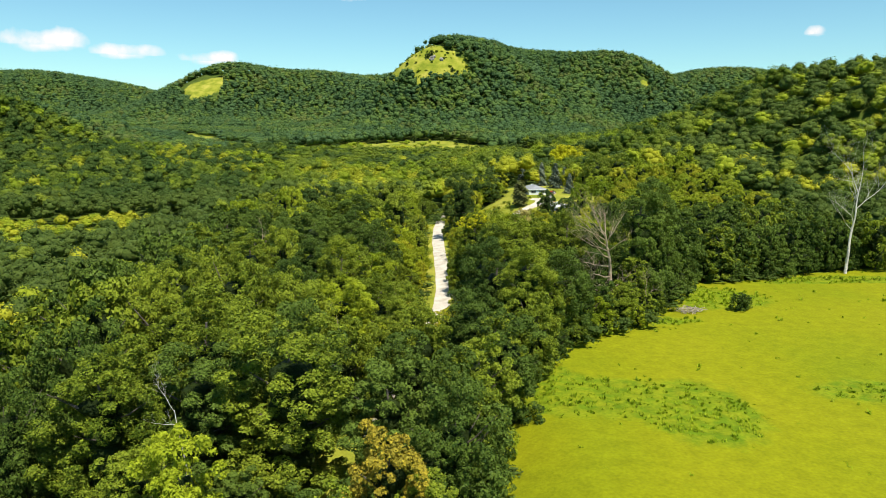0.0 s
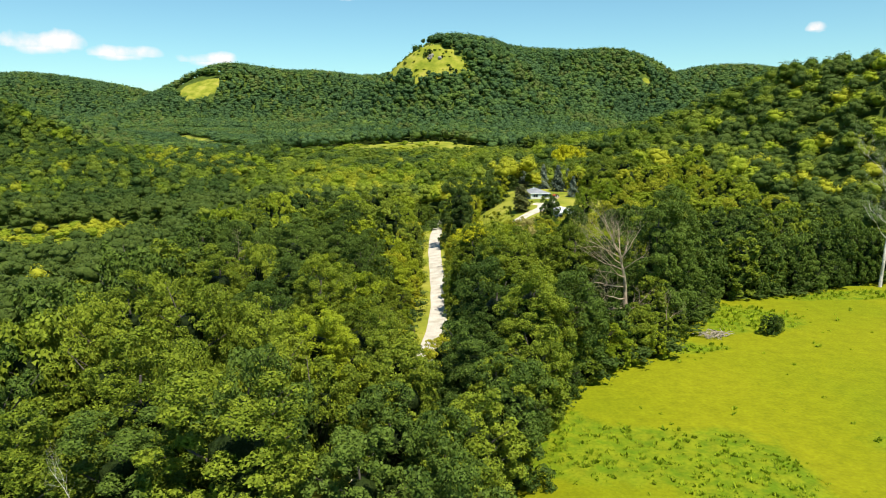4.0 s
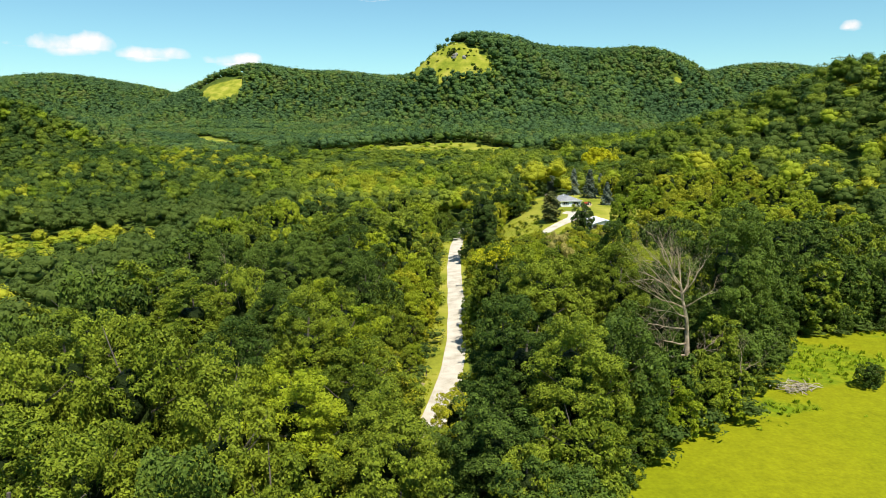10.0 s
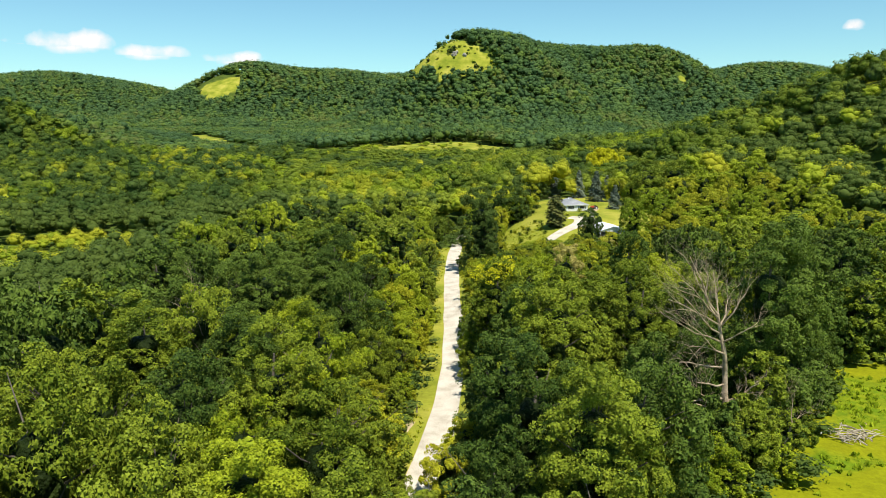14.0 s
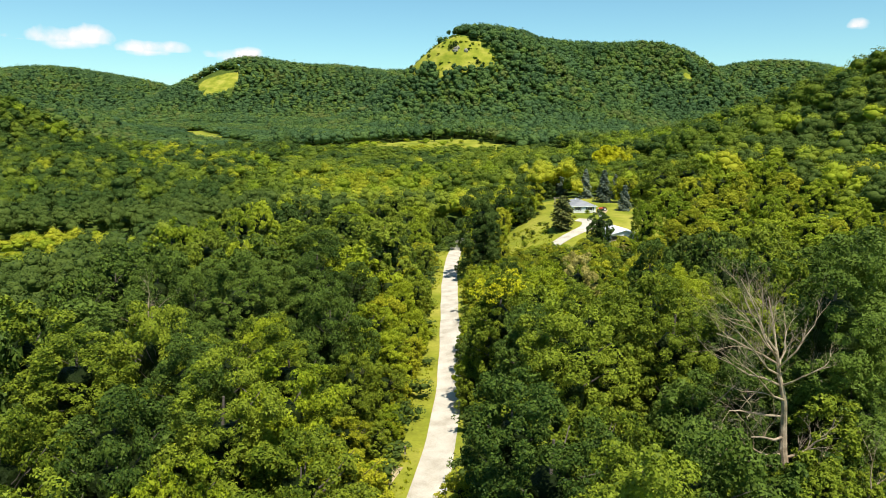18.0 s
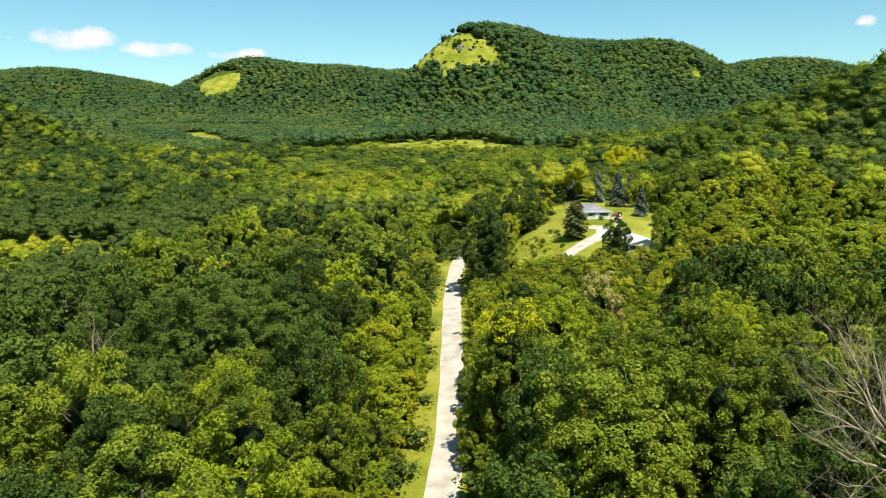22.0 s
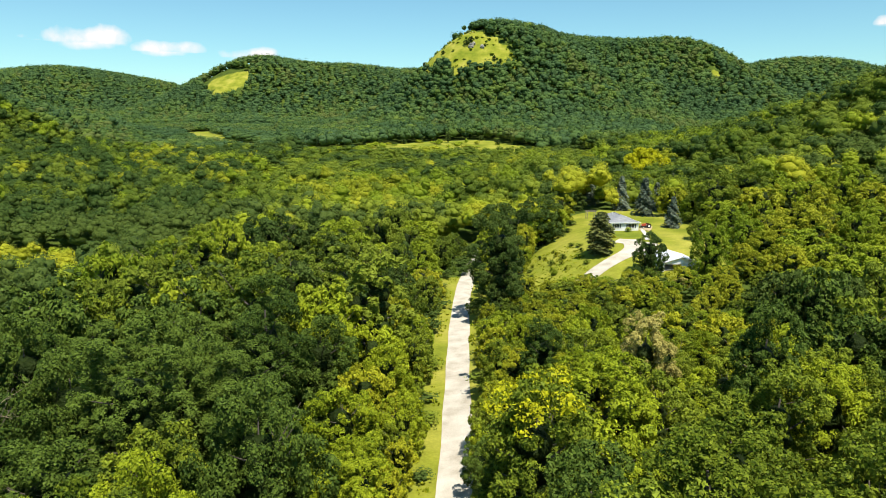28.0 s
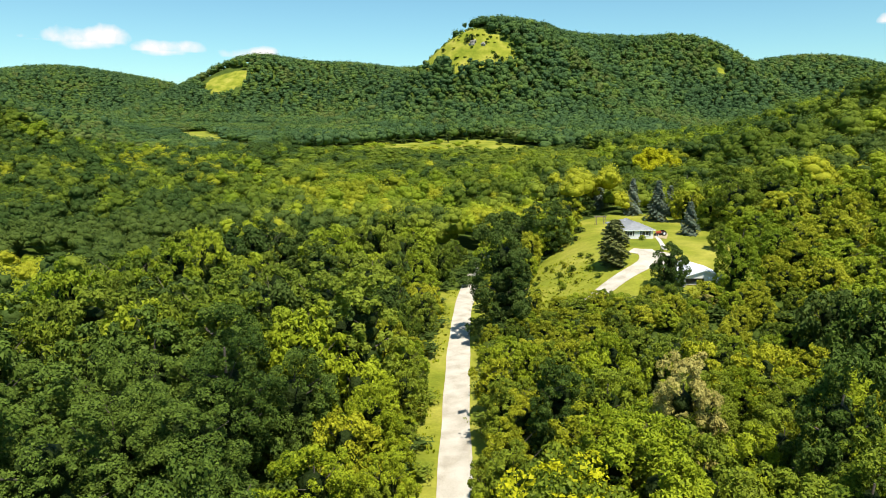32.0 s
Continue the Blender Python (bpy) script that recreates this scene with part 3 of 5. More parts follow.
# the yellow dome of a tree behind the house
x, y = 91.0, 436.0
ob = tagged(new("tree"), "bright yellow-leaved broad tree behind the white house", "tree")
ob.matrix_basis = pose(x, y, float(height(x, y)), 0, 0, 0)
top = 31.5 - float(height(x, y))
me = trunk_mesh(3, 4.2, 1.0)
part("trunk", me, ob, "", None, Matrix.Diagonal((6.0, 6.0, top / 4.6, 1)))
v, f = crown_arrays(92, 11.2, 11.0, 56, 16000, 0.75, low=-0.30, core=0)
part("crown", mesh_of("crown", v + [0, 0, top - v[:, 2].max()], f, [LEAF_YELLOW]), ob, "bright yellow leaves")
placed.append((x, y, 11.0))

# the tree with yellowing upper branches
ob = tree(12.9, 166.5, 19.2, 5.0, 0, "fine", 1, name="yellowing_tree", label="green lane-side tree with yellowing upper branches")
v, f = crown_arrays(77, 0.80, 0.46, 18, 1500, 0.05, low=-0.5, core=0)
part("yellow_branch", mesh_of("yellow_branch", v + [0, -0.25, 3.80], f, [LEAF_YELLOW]), ob, "yellow leaf sprays")
placed.append((12.9, 166.5, 5.0))


def open_view(x, y, wide, tall):
    """Keeps growth low before the lane's bend and before the dead tree, where one looks down to the ground."""
    for ex, ey, tx, ty in ((4.3, 47.6, 2.2, 136.0), (5.5, 71.6, 3.6, 144.0)):
        u = (y - ey) / (ty - ey)
        if 0 < u < 1 and abs(x - ex - (tx - ex) * u) < 0.8 + wide * 0.6:
            tall = min(tall, 42.0 * (1 - u) * 0.93)
    if 24 < x < 44 and 108 < y < 135:
        tall = min(tall, 7.0 + 0.25 * (135 - y))
    return tall


def zone(x, y, r):
    """Usual height, crown radius and kind of tree for a spot on the valley floor."""
    side = x - float(road_x(y))
    if side < 0:
        if y < 166 and x > -62 and not (y > 132 and side > -13):
            tall, wide = r.uniform(17, 23), r.uniform(5.2, 7.4)
            if y < 63:
                tall, wide = r.uniform(8, 11.5), r.uniform(3.2, 4.6)
            kinds = (0, 1, 1, 1) if y < 66 else (0, 1, 1, 0) if y < 100 else (2, 2, 0, 0) if x > -22 else (0, 2, 0, 0) if y < 125 else (0, 1, 0, 1)
        elif side > -13:
            tall, wide, kinds = r.uniform(7, 12), r.uniform(3.4, 4.8), (2, 3, 2, 0)
        elif y > 246:
            tall, wide, kinds = r.uniform(9.5, 19), r.uniform(4.2, 7.8), (0, 2, 0, 1)
        elif x > -62:
            tall, wide, kinds = r.uniform(16, 22), r.uniform(4.8, 6.6), (1, 1, 1, 1) if y < 215 else (0, 0, 2, 1)
        else:
            tall, wide, kinds = r.uniform(10, 16), r.uniform(4.0, 5.8), (1, 1, 0, 2)
    elif x > 58 and y < 236:
        tall, wide, kinds = r.uniform(11, 17), r.uniform(4.2, 6.0), (1, 0, 1, 1)
    elif y < 160:
        tall, wide, kinds = r.uniform(15, 21), r.uniform(4.4, 6.2), (1, 0, 1, 0)
    elif y < 185:
        tall, wide, kinds = r.uniform(13, 18), r.uniform(4.2, 5.6), (0, 0, 2, 0)
    elif y < 236 or (y < 300 and x < 72):
        low = 1 - 0.48 * min(1.0, (y - 185) / 55)
        tall, wide, kinds = low * r.uniform(10, 14), r.uniform(3.2, 4.6) * (0.75 + 0.25 * low), (3, 2, 3, 0)
    else:
        tall, wide, kinds = r.uniform(7, 11.5) if y < 300 else r.uniform(9, 14), r.uniform(4.0, 6.4), (2, 3, 2, 2)
    return open_view(x, y, wide, tall), wide, kinds[r.integers(4)]


r = np.random.default_rng(11)
kept = []
for k in range(16000):
    x, y = r.uniform(-70, 125), r.uniform(44, 335)
    if len(kept) >= 480:
        break
    side = x - float(road_x(y))
    lane = (-6.0, 4.2) if y > 150 else (-5.0, 3.2) if y > 138 else (-1.6, 1.6) if y > 124 else (0, 0)
    if inside(x, y, FIELD) or inside(x, y, LAWN) or glade(x, y) or lane[0] < side < lane[1]:
        continue
    tall, wide, kind = zone(x, y, r)
    edge = (0.62 if 136 < y < 168 else 0.25) * wide
    if y < 175 and any(inside(x + a * wide * 0.7, y + b * wide * 0.7, FIELD) for a, b in ((1, 0), (-1, 0), (0, 1), (0, -1))):
        continue
    if (y > 124 and lane[0] - edge < side < lane[1] + edge) or not clear(x, y, wide):
        continue
    if (y < 130 and abs(x - 4) > 0.72 * y + 12) or math.hypot(x - 37.5, y - 133.5) < 3.5 or (12 < x < 52 and 244 < y < 262) or any((x - a) ** 2 + (y - b) ** 2 < c * c for a, b, c in YARD):
        continue
    placed.append((x, y, wide))
    kept.append((x, y, max(3.5, tall * r.uniform(0.82, 1.0)), wide * r.uniform(0.95, 1.2) * min(1.0, 0.45 + tall / 22), kind))
for x, y, tall, wide, kind in kept:
    reach = max(45.0, y - 127, abs(x - 4) / 0.62)
    detail = "fine" if reach < 82 and y < 215 else "mid" if reach < 95 else "small"
    tree(x, y, tall, wide, kind, detail, int(r.integers(5)), name="tree" if y < 190 else "valley_tree", label=SAID[kind], group="woodland trees by the lane" if y < 190 else "valley trees round the yard", turn=float(r.uniform(0, 360)))


for k, y in enumerate((147, 154, 161, 167, 171, 183, 187, 192, 198, 206, 211, 219, 224, 233, 241)):
    over = 165 < y < 195
    x = float(road_x(y)) + (3.4 if over else 6.0) + float(r.uniform(-0.3, 0.8))
    kind = int(r.choice([0, 1, 2, 0]))
    tree(x, y, float(r.uniform(3.0, 5.0)) + 2.5 * over, float(r.uniform(1.9, 2.8)), kind, "fine" if y < 200 else "mid", k % 5, name="lane_tree", label=SAID[kind], group="trees overhanging the lane", turn=float(r.uniform(0, 360)))

for k, y in enumerate(range(143, 250, 4)):
    x = float(road_x(y)) - 6.4 - float(r.uniform(0, 1.4))
    kind = (2, 3, 0, 2, 3)[k % 5]
    tree(x, y, float(r.uniform(2.2, 6.5)), float(r.uniform(1.7, 2.6)), kind, "mid", k % 5, name="verge_bush", label="sunlit green bush along the grassy verge", category="bush", group="bushes along the lane's verge", turn=float(r.uniform(0, 360)))

EDGE = [(3, 52), (10.8, 74), (11.8, 86), (21, 104), (31, 117), (42, 125), (53, 139), (66, 161), (82, 164), (108, 173), (160, 182)]
for (ax, ay), (bx, by) in zip(EDGE, EDGE[1:]):
    l = math.hypot(bx - ax, by - ay)
    n = max(2, round(l / 3.3))
    for k in range(n):
        far = ay >= 139
        u = (k + float(r.uniform(0.2, 0.8))) / n
        tall, wide = (float(r.uniform(4, 7.5)), float(r.uniform(2.0, 2.9))) if k % 2 else (float(r.uniform(9, 15)), float(r.uniform(3.2, 4.6)))
        out = 0.65 * wide + float(r.uniform(0.0, 0.8)) if k % 2 else 0.85 * wide + float(r.uniform(1.0, 3.0))
        x, y = ax + (bx - ax) * u - (by - ay) / l * out, ay + (by - ay) * u + (bx - ax) / l * out
        if math.hypot(x - 54.8, y - 136.4) < 5 or math.hypot(x - 37.5, y - 133.5) < 3.5 or abs(x - 109.5) < 2:
            continue
        if far:
            tall, wide = tall * 1.15, wide * 1.15
        tall = open_view(x, y, wide, tall)
        kind = 1 if far else int(r.choice([0, 1, 1, 2] if k % 2 else [0, 1, 1, 0]))
        tree(x, y, tall, wide, kind, "fine" if y < 110 else "mid", k % 5, name="edge_tree", label=SAID[kind], group="trees along the field's edge", turn=float(r.uniform(0, 360)))


def woods(name, x, y, tall, wide, species, masses, leaves, size, label, seed, mats=LEAF_HAZED, deep=1.0, body=0.70, lump=0.86):
    """Many trees that nobody could count, as one object."""
    r = np.random.default_rng(seed)
    kinds = [clump_crown(100 + seed * 10 + k, masses, leaves, size, body, lump) for k in range(10)]
    n = len(x)
    a = r.uniform(0, 6.283, n)
    c, s = np.cos(a)[:, None], np.sin(a)[:, None]
    q = np.stack([v for v, _ in kinds])[r.integers(10, size=n)]
    f = kinds[0][1]
    half = np.minimum(tall * 0.5, wide * deep)
    px = (q[..., 0] * c - q[..., 1] * s) * wide[:, None] + x[:, None]
    py = (q[..., 0] * s + q[..., 1] * c) * wide[:, None] + y[:, None]
    pz = q[..., 2] * half[:, None] + (height(x, y) + tall - half)[:, None]
    faces = f[None] + (q.shape[1] * np.arange(n))[:, None, None]
    ob = new(name, mesh_of(name, np.stack([px, py, pz], -1).reshape(-1, 3), faces.reshape(-1, 3), mats, np.repeat(np.asarray(species), len(f))))
    return tagged(ob, label, "woodland", kind="stuff")


def scatter(x0, x1, y0, y1, step, seed):
    """Uneven places over a rectangle, in rows that run askew."""
    r = np.random.default_rng(seed)
    cx, cy, reach = (x0 + x1) / 2, (y0 + y1) / 2, math.hypot(x1 - x0, y1 - y0) / 2
    gx, gy = np.meshgrid(np.arange(-reach, reach, step), np.arange(-reach, reach, step))
    gx[1::2] += step / 2
    u = (gx + r.uniform(-0.45, 0.45, gx.shape) * step).ravel()
    v = (gy + r.uniform(-0.45, 0.45, gy.shape) * step).ravel()
    x, y = cx + 0.8 * u - 0.6 * v, cy + 0.6 * u + 0.8 * v
    ok = (x > x0) & (x < x1) & (y > y0) & (y < y1)
    return x[ok], y[ok], r


def free_of(x, y, gap=3.0):
    """Where trees may stand: off the lane, the field, the lawn and the glades."""
    ok = ~(inside(x, y, FIELD) | inside(x, y, LAWN) | glade(x, y))
    lane = (np.abs(x - road_x(y) + 0.5) < gap + 3) & (y < 300)
    return ok & ~lane


def in_near(x, y):
    return (x > -70) & (x < 125) & (y > 44) & (y < 335) & ~((y < 130) & (np.abs(x - 4) > 0.72 * y + 12))


def shown(x, y):
    """On slopes that can be seen from over the lane; what lies behind the ridges stays plain ground."""
    ok = np.zeros(len(x), bool)
    top = height(x, y) + 28
    f = np.linspace(0.25, 0.985, 44)[None]
    for ex, ey in ((2, 20), (8, 125)):
        lx, ly = ex + (x[:, None] - ex) * f, ey + (y[:, None] - ey) * f
        ok |= np.all(height(lx, ly) + 1 < 42 + (top[:, None] - 42) * f, axis=1)
    return ok


def blend_species(x, y, r, p):
    """Far woods: kinds in loose drifts."""
    v = 0.8 * wobble(x, y, 38, 1) + 0.5 * wobble(x, y, 15, 4) + r.normal(scale=0.45, size=np.shape(x))
    q = np.quantile(v, np.cumsum(p)[:3])
    return np.choose(np.searchsorted(q, v), [1, 0, 2, 3])


def sector(x, y):
    """Low growth where one looks across to the far meadow."""
    a = (x - 7) / np.maximum(60, y - 127)
    return (a > -0.52) & (a < -0.27) & (y > 480)


x, y, r = scatter(-1500, 1200, 1130, 2700, 9.4, 21)
ok = free_of(x, y, 0) & (np.abs(x) < 0.72 * y + 60)
x, y = x[ok], y[ok]
ok = shown(x, y)
x, y = x[ok], y[ok]
woods("far_hill_woods", x, y, r.uniform(10, 13, len(x)), r.uniform(4.8, 8.8, len(x)), blend_species(x, y, r, (0.38, 0.44, 0.1, 0.08)), 2, 34, 0.26, "dense deciduous woods covering the distant hills", 1, mats=LEAF_HILL_HAZE, deep=0.9, body=0.72, lump=0.9)
x, y, r = scatter(-760, 700, 640, 1130, 6.8, 24)
ok = free_of(x, y, 0) & (np.abs(x) < 0.72 * y + 40)
x, y = x[ok], y[ok]
ok = shown(x, y)
x, y = x[ok], y[ok]
low = np.where(sector(x, y), 0.6, 1.0)
woods("hill_woods", x, y, low * r.uniform(10.2, 13.2, len(x)), 3.3 + 4.6 * r.uniform(size=len(x)) ** 1.6, blend_species(x, y, r, (0.34, 0.44, 0.12, 0.10)), 3, 60, 0.20, "dense deciduous woods on the hill above the valley", 4, mats=LEAF_HILL_HAZE, deep=1.0, body=0.74, lump=0.9)
x, y, r = scatter(-500, 520, 380, 640, 7.4, 22)
ok = free_of(x, y) & (np.abs(x - 4) < 0.72 * y + 30) & ((x - 91) ** 2 + (y - 436) ** 2 > 110)
x, y = x[ok], y[ok]
low = np.where((np.abs(x + 12) < 105) & (y > 480), 0.50, 1.0) * np.where((x > 60) & (x < 120) & (y < 436), 0.62, 1.0) * np.where(sector(x, y), 0.75, 1.0)
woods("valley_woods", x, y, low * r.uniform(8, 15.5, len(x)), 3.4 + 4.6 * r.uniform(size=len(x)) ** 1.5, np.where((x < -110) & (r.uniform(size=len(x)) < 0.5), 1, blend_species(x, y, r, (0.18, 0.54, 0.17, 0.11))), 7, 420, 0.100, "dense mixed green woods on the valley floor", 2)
x, y, r = scatter(-330, 320, 60, 380, 7.0, 25)
ok = free_of(x, y) & ~in_near(x, y) & (np.abs(x - 4) < 0.72 * y + 16)
x, y = x[ok], y[ok]
ok = ~((x > 44) & (x < 66) & (y > 252) & (y < 268))
x, y = x[ok], y[ok]
low = np.where(((x + 150) / 60) ** 2 + ((y - 295) / 55) ** 2 < 1, 0.45, 1.0)
low = np.where((x > 55) & (x < 112) & (y > 345), 0.62, low)
low = np.where((x > 8) & (x < 70) & (y > 236) & (y < 264), 0.42, np.where((x > 62) & (x < 130) & (y > 236) & (y < 300), 0.62, low))
dark = np.where((x > 120) & (y > 236), 0.62, np.where((x > 60) & (y < 236), 0.92, np.where((x > 45) & (x < 150) & (y < 320), 0.10, np.where(x < -60, 0.94, 0.25))))
kind = np.where(r.uniform(size=len(x)) < dark, 1, blend_species(x, y, r, (0.1, 0.46, 0.24, 0.20)))
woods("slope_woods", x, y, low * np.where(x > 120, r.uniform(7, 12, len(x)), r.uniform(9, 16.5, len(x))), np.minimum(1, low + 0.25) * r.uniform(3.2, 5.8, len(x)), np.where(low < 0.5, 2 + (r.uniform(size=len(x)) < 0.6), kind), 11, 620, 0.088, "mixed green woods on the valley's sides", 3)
x, y, r = scatter(-70, 92, 44, 330, 4.2, 26)
ok = free_of(x, y, 1.0) & np.array([all((a - c) ** 2 + (b - d) ** 2 > (0.8 * e) ** 2 for c, d, e in placed) for a, b in zip(x, y)])
x, y = x[ok], y[ok]
woods("undergrowth", x, y, r.uniform(1.0, 3.4, len(x)), r.uniform(1.8, 3.0, len(x)), r.choice([1, 1, 1, 0], len(x)), 6, 190, 0.16, "low green undergrowth under the trees", 5, body=0.35, lump=0.5)


# ---- the house, the garage and their yard ----
def box(bm, x0, y0, z0, x1, y1, z1):
    v = [bm.verts.new((x, y, z)) for z in (z0, z1) for y in (y0, y1) for x in (x0, x1)]
    for f in ((0, 2, 3, 1), (4, 5, 7, 6), (0, 1, 5, 4), (1, 3, 7, 5), (3, 2, 6, 7), (2, 0, 4, 6)):
        bm.faces.new([v[k] for k in f])


def boxes(*spans):
    bm = bmesh.new()
    for s in spans:
        box(bm, *s)
    return bm


def solid(verts, faces, thick=0.0):
    bm = bmesh.new()
    vs = [bm.verts.new(v) for v in verts]
    for f in faces:
        bm.faces.new([vs[k] for k in f])
    if thick:
        bmesh.ops.solidify(bm, geom=bm.faces[:], thickness=thick)
    return bm


GLASS = bpy.data.materials.new("window_glass")
GLASS.use_nodes = True
GLASS.node_tree.nodes["Principled BSDF"].inputs["Base Color"].default_value = (0.02, 0.025, 0.03, 1)
GLASS.node_tree.nodes["Principled BSDF"].inputs["Roughness"].default_value = 0.06
DARK_PAINT = material("dark_shutter", [(0.03, 0.035, 0.04), (0.06, 0.065, 0.07)], 0.6, 3)
BLOCK = material("concrete_block", [(0.38, 0.37, 0.35), (0.52, 0.51, 0.48)], 0.9, 1.5, bump=0.3)
PALE_METAL = material("pale_roof_metal", [(0.66, 0.68, 0.70), (0.76, 0.78, 0.80)], 0.45, 0.5)
RED_PAINT = material("red_paint", [(0.30, 0.05, 0.02), (0.45, 0.09, 0.04)], 0.5, 2)
TIMBER = material("weathered_timber", [(0.20, 0.16, 0.12), (0.36, 0.30, 0.23)], 0.9, 2, bump=0.3)
ROCK = material("limestone_rock", [(0.20, 0.185, 0.16), (0.33, 0.31, 0.27)], 0.95, 0.4, second=3, bump=0.6, bump_scale=3)
SOIL = material("bare_soil", [(0.34, 0.26, 0.14), (0.46, 0.37, 0.22)], 0.95, 0.8)


def window(parent, x, z, w, h):
    """A window in the front wall, with frame, panes, sill and two shutters."""
    ob = part("window", boxes((x - w / 2, -0.05, z, x + w / 2, 0.02, z + h)), parent, "dark window glass", GLASS)
    part("window_frame", boxes((x - w / 2 - 0.08, -0.09, z - 0.08, x + w / 2 + 0.08, -0.04, z), (x - w / 2 - 0.08, -0.09, z + h, x + w / 2 + 0.08, -0.04, z + h + 0.08),
         (x - w / 2 - 0.08, -0.09, z, x - w / 2, -0.04, z + h), (x + w / 2, -0.09, z, x + w / 2 + 0.08, -0.04, z + h), (x - 0.03, -0.08, z, x + 0.03, -0.055, z + h)), ob, "white window frame", SIDING)
    part("sill", boxes((x - w / 2 - 0.12, -0.16, z - 0.15, x + w / 2 + 0.12, -0.04, z - 0.085)), ob, "", SIDING)
    for s in (-1, 1):
        a = x + s * (w / 2 + 0.30)
        part("shutter", boxes((a - 0.19, -0.08, z - 0.06, a + 0.19, -0.03, z + h + 0.06)), parent, "dark window shutter", DARK_PAINT)


house = tagged(new("house"), "white single-storey house with a low grey hipped roof", "house")
house.matrix_basis = pose(47.7, 305.2, 11.75, 0, 0, 5)
HW, HL, HE, HR = 8.2, 13.5, 2.75, 1.65
part("foundation", boxes((-0.02, -0.02, -0.8, HW + 0.02, HL + 0.02, 0.35)), house, "grey block foundation", BLOCK)
for nm, sp in (("wall", (0, 0, 0.35, HW, 0.18, HE)), ("wall", (0, HL - 0.18, 0.35, HW, HL, HE)), ("wall", (0, 0.18, 0.35, 0.18, HL - 0.18, HE)), ("wall", (HW - 0.18, 0.18, 0.35, HW, HL - 0.18, HE))):
    part(nm, boxes(sp), house, "white clapboard wall", SIDING)
for k in range(13):
    part("clapboard", boxes((-0.012, -0.025, 0.37 + k * 0.18, HW + 0.012, 0, 0.37 + k * 0.18 + 0.165)), house, "", SIDING)
o = 0.45
e = [(-o, -o, HE), (HW + o, -o, HE), (HW + o, HL + o, HE), (-o, HL + o, HE), (HW / 2, HW / 2 - 0.6, HE + HR), (HW / 2, HL - HW / 2 + 0.6, HE + HR)]
roof = part("roof", solid(e + [(x, y, z - 0.16) for x, y, z in e[:4]], [(0, 1, 4), (1, 2, 5, 4), (2, 3, 5), (3, 0, 4, 5), (0, 6, 7, 1), (1, 7, 8, 2), (2, 8, 9, 3), (3, 9, 6, 0), (6, 9, 8, 7)]), house, "grey asphalt shingle roof", ROOF)
part("ridge_cap", boxes((HW / 2 - 0.14, HW / 2 - 0.6, HE + HR - 0.03, HW / 2 + 0.14, HL - HW / 2 + 0.6, HE + HR + 0.05)), roof, "", ROOF)
part("fascia", boxes((-o, -o - 0.025, HE - 0.2, HW + o, -o, HE + 0.02), (-o - 0.025, -o, HE - 0.2, -o, HL + o, HE + 0.02), (HW + o, -o, HE - 0.2, HW + o + 0.025, HL + o, HE + 0.02)), roof, "white fascia board", SIDING)
part("vent_pipe", boxes((HW * 0.36, HL * 0.55, HE + 0.8, HW * 0.36 + 0.15, HL * 0.55 + 0.15, HE + HR + 0.35)), roof, "", PALE_METAL)
window(house, 2.0, 1.25, 1.35, 1.05)
window(house, 6.1, 1.25, 1.75, 1.05)
part("basement_window", boxes((2.4, -0.05, -0.02, 3.2, 0.0, 0.28)), house, "small dark basement window", GLASS)
part("door", boxes((HW, 5.2, 0.4, HW + 0.06, 6.15, 2.45)), house, "white side door", SIDING)
part("steps", boxes((HW, 5.0, -0.4, HW + 1.3, 6.4, 0.38), (HW + 1.3, 5.0, -0.4, HW + 1.65, 6.4, 0.18), (HW + 1.65, 5.0, -0.4, HW + 2.0, 6.4, 0.0)), house, "concrete door steps", BLOCK)

garage = tagged(new("garage"), "white gabled garage with one open dark bay", "garage")
garage.matrix_basis = pose(51.7, 266.6, 8.15, 0, 0, 5)
GW, GL, GE, GR = 8.6, 11.0, 2.55, 1.25
part("slab", boxes((-0.1, -0.1, -0.9, GW + 0.1, GL + 0.1, 0.06)), garage, "concrete slab", BLOCK)
part("wall", boxes((0, 0.0, 0.06, 0.15, GL, GE)), garage, "white side wall", SIDING)
part("wall", boxes((GW - 0.15, 0.0, 0.06, GW, GL, GE)), garage, "white side wall", SIDING)
part("wall", boxes((0.15, GL - 0.15, 0.06, GW - 0.15, GL, GE)), garage, "white back wall", SIDING)
part("wall", boxes((0.15, 0, 0.06, 0.45, 0.15, GE), (4.35, 0, 0.06, GW - 0.15, 0.15, GE), (0.45, 0, 2.25, 4.35, 0.15, GE)), garage, "white front wall with an open bay", SIDING)
part("gable", solid([(0, 0, GE), (GW, 0, GE), (GW / 2, 0, GE + GR), (0, 0.15, GE), (GW, 0.15, GE), (GW / 2, 0.15, GE + GR)], [(0, 1, 2), (3, 5, 4), (0, 2, 5, 3), (1, 4, 5, 2)]), garage, "white gable end", SIDING)
part("gable", solid([(0, GL - 0.15, GE), (GW, GL - 0.15, GE), (GW / 2, GL - 0.15, GE + GR), (0, GL, GE), (GW, GL, GE), (GW / 2, GL, GE + GR)], [(0, 1, 2), (3, 5, 4), (0, 2, 5, 3), (1, 4, 5, 2)]), garage, "white gable end", SIDING)
part("garage_door", boxes((5.0, -0.05, 0.08, 7.9, -0.005, 2.25)), garage, "closed white panel door", SIDING)
for k in range(3):
    part("door_panel", boxes((5.08, -0.085, 0.2 + k * 0.7, 7.82, -0.05, 0.74 + k * 0.7)), garage, "", SIDING)
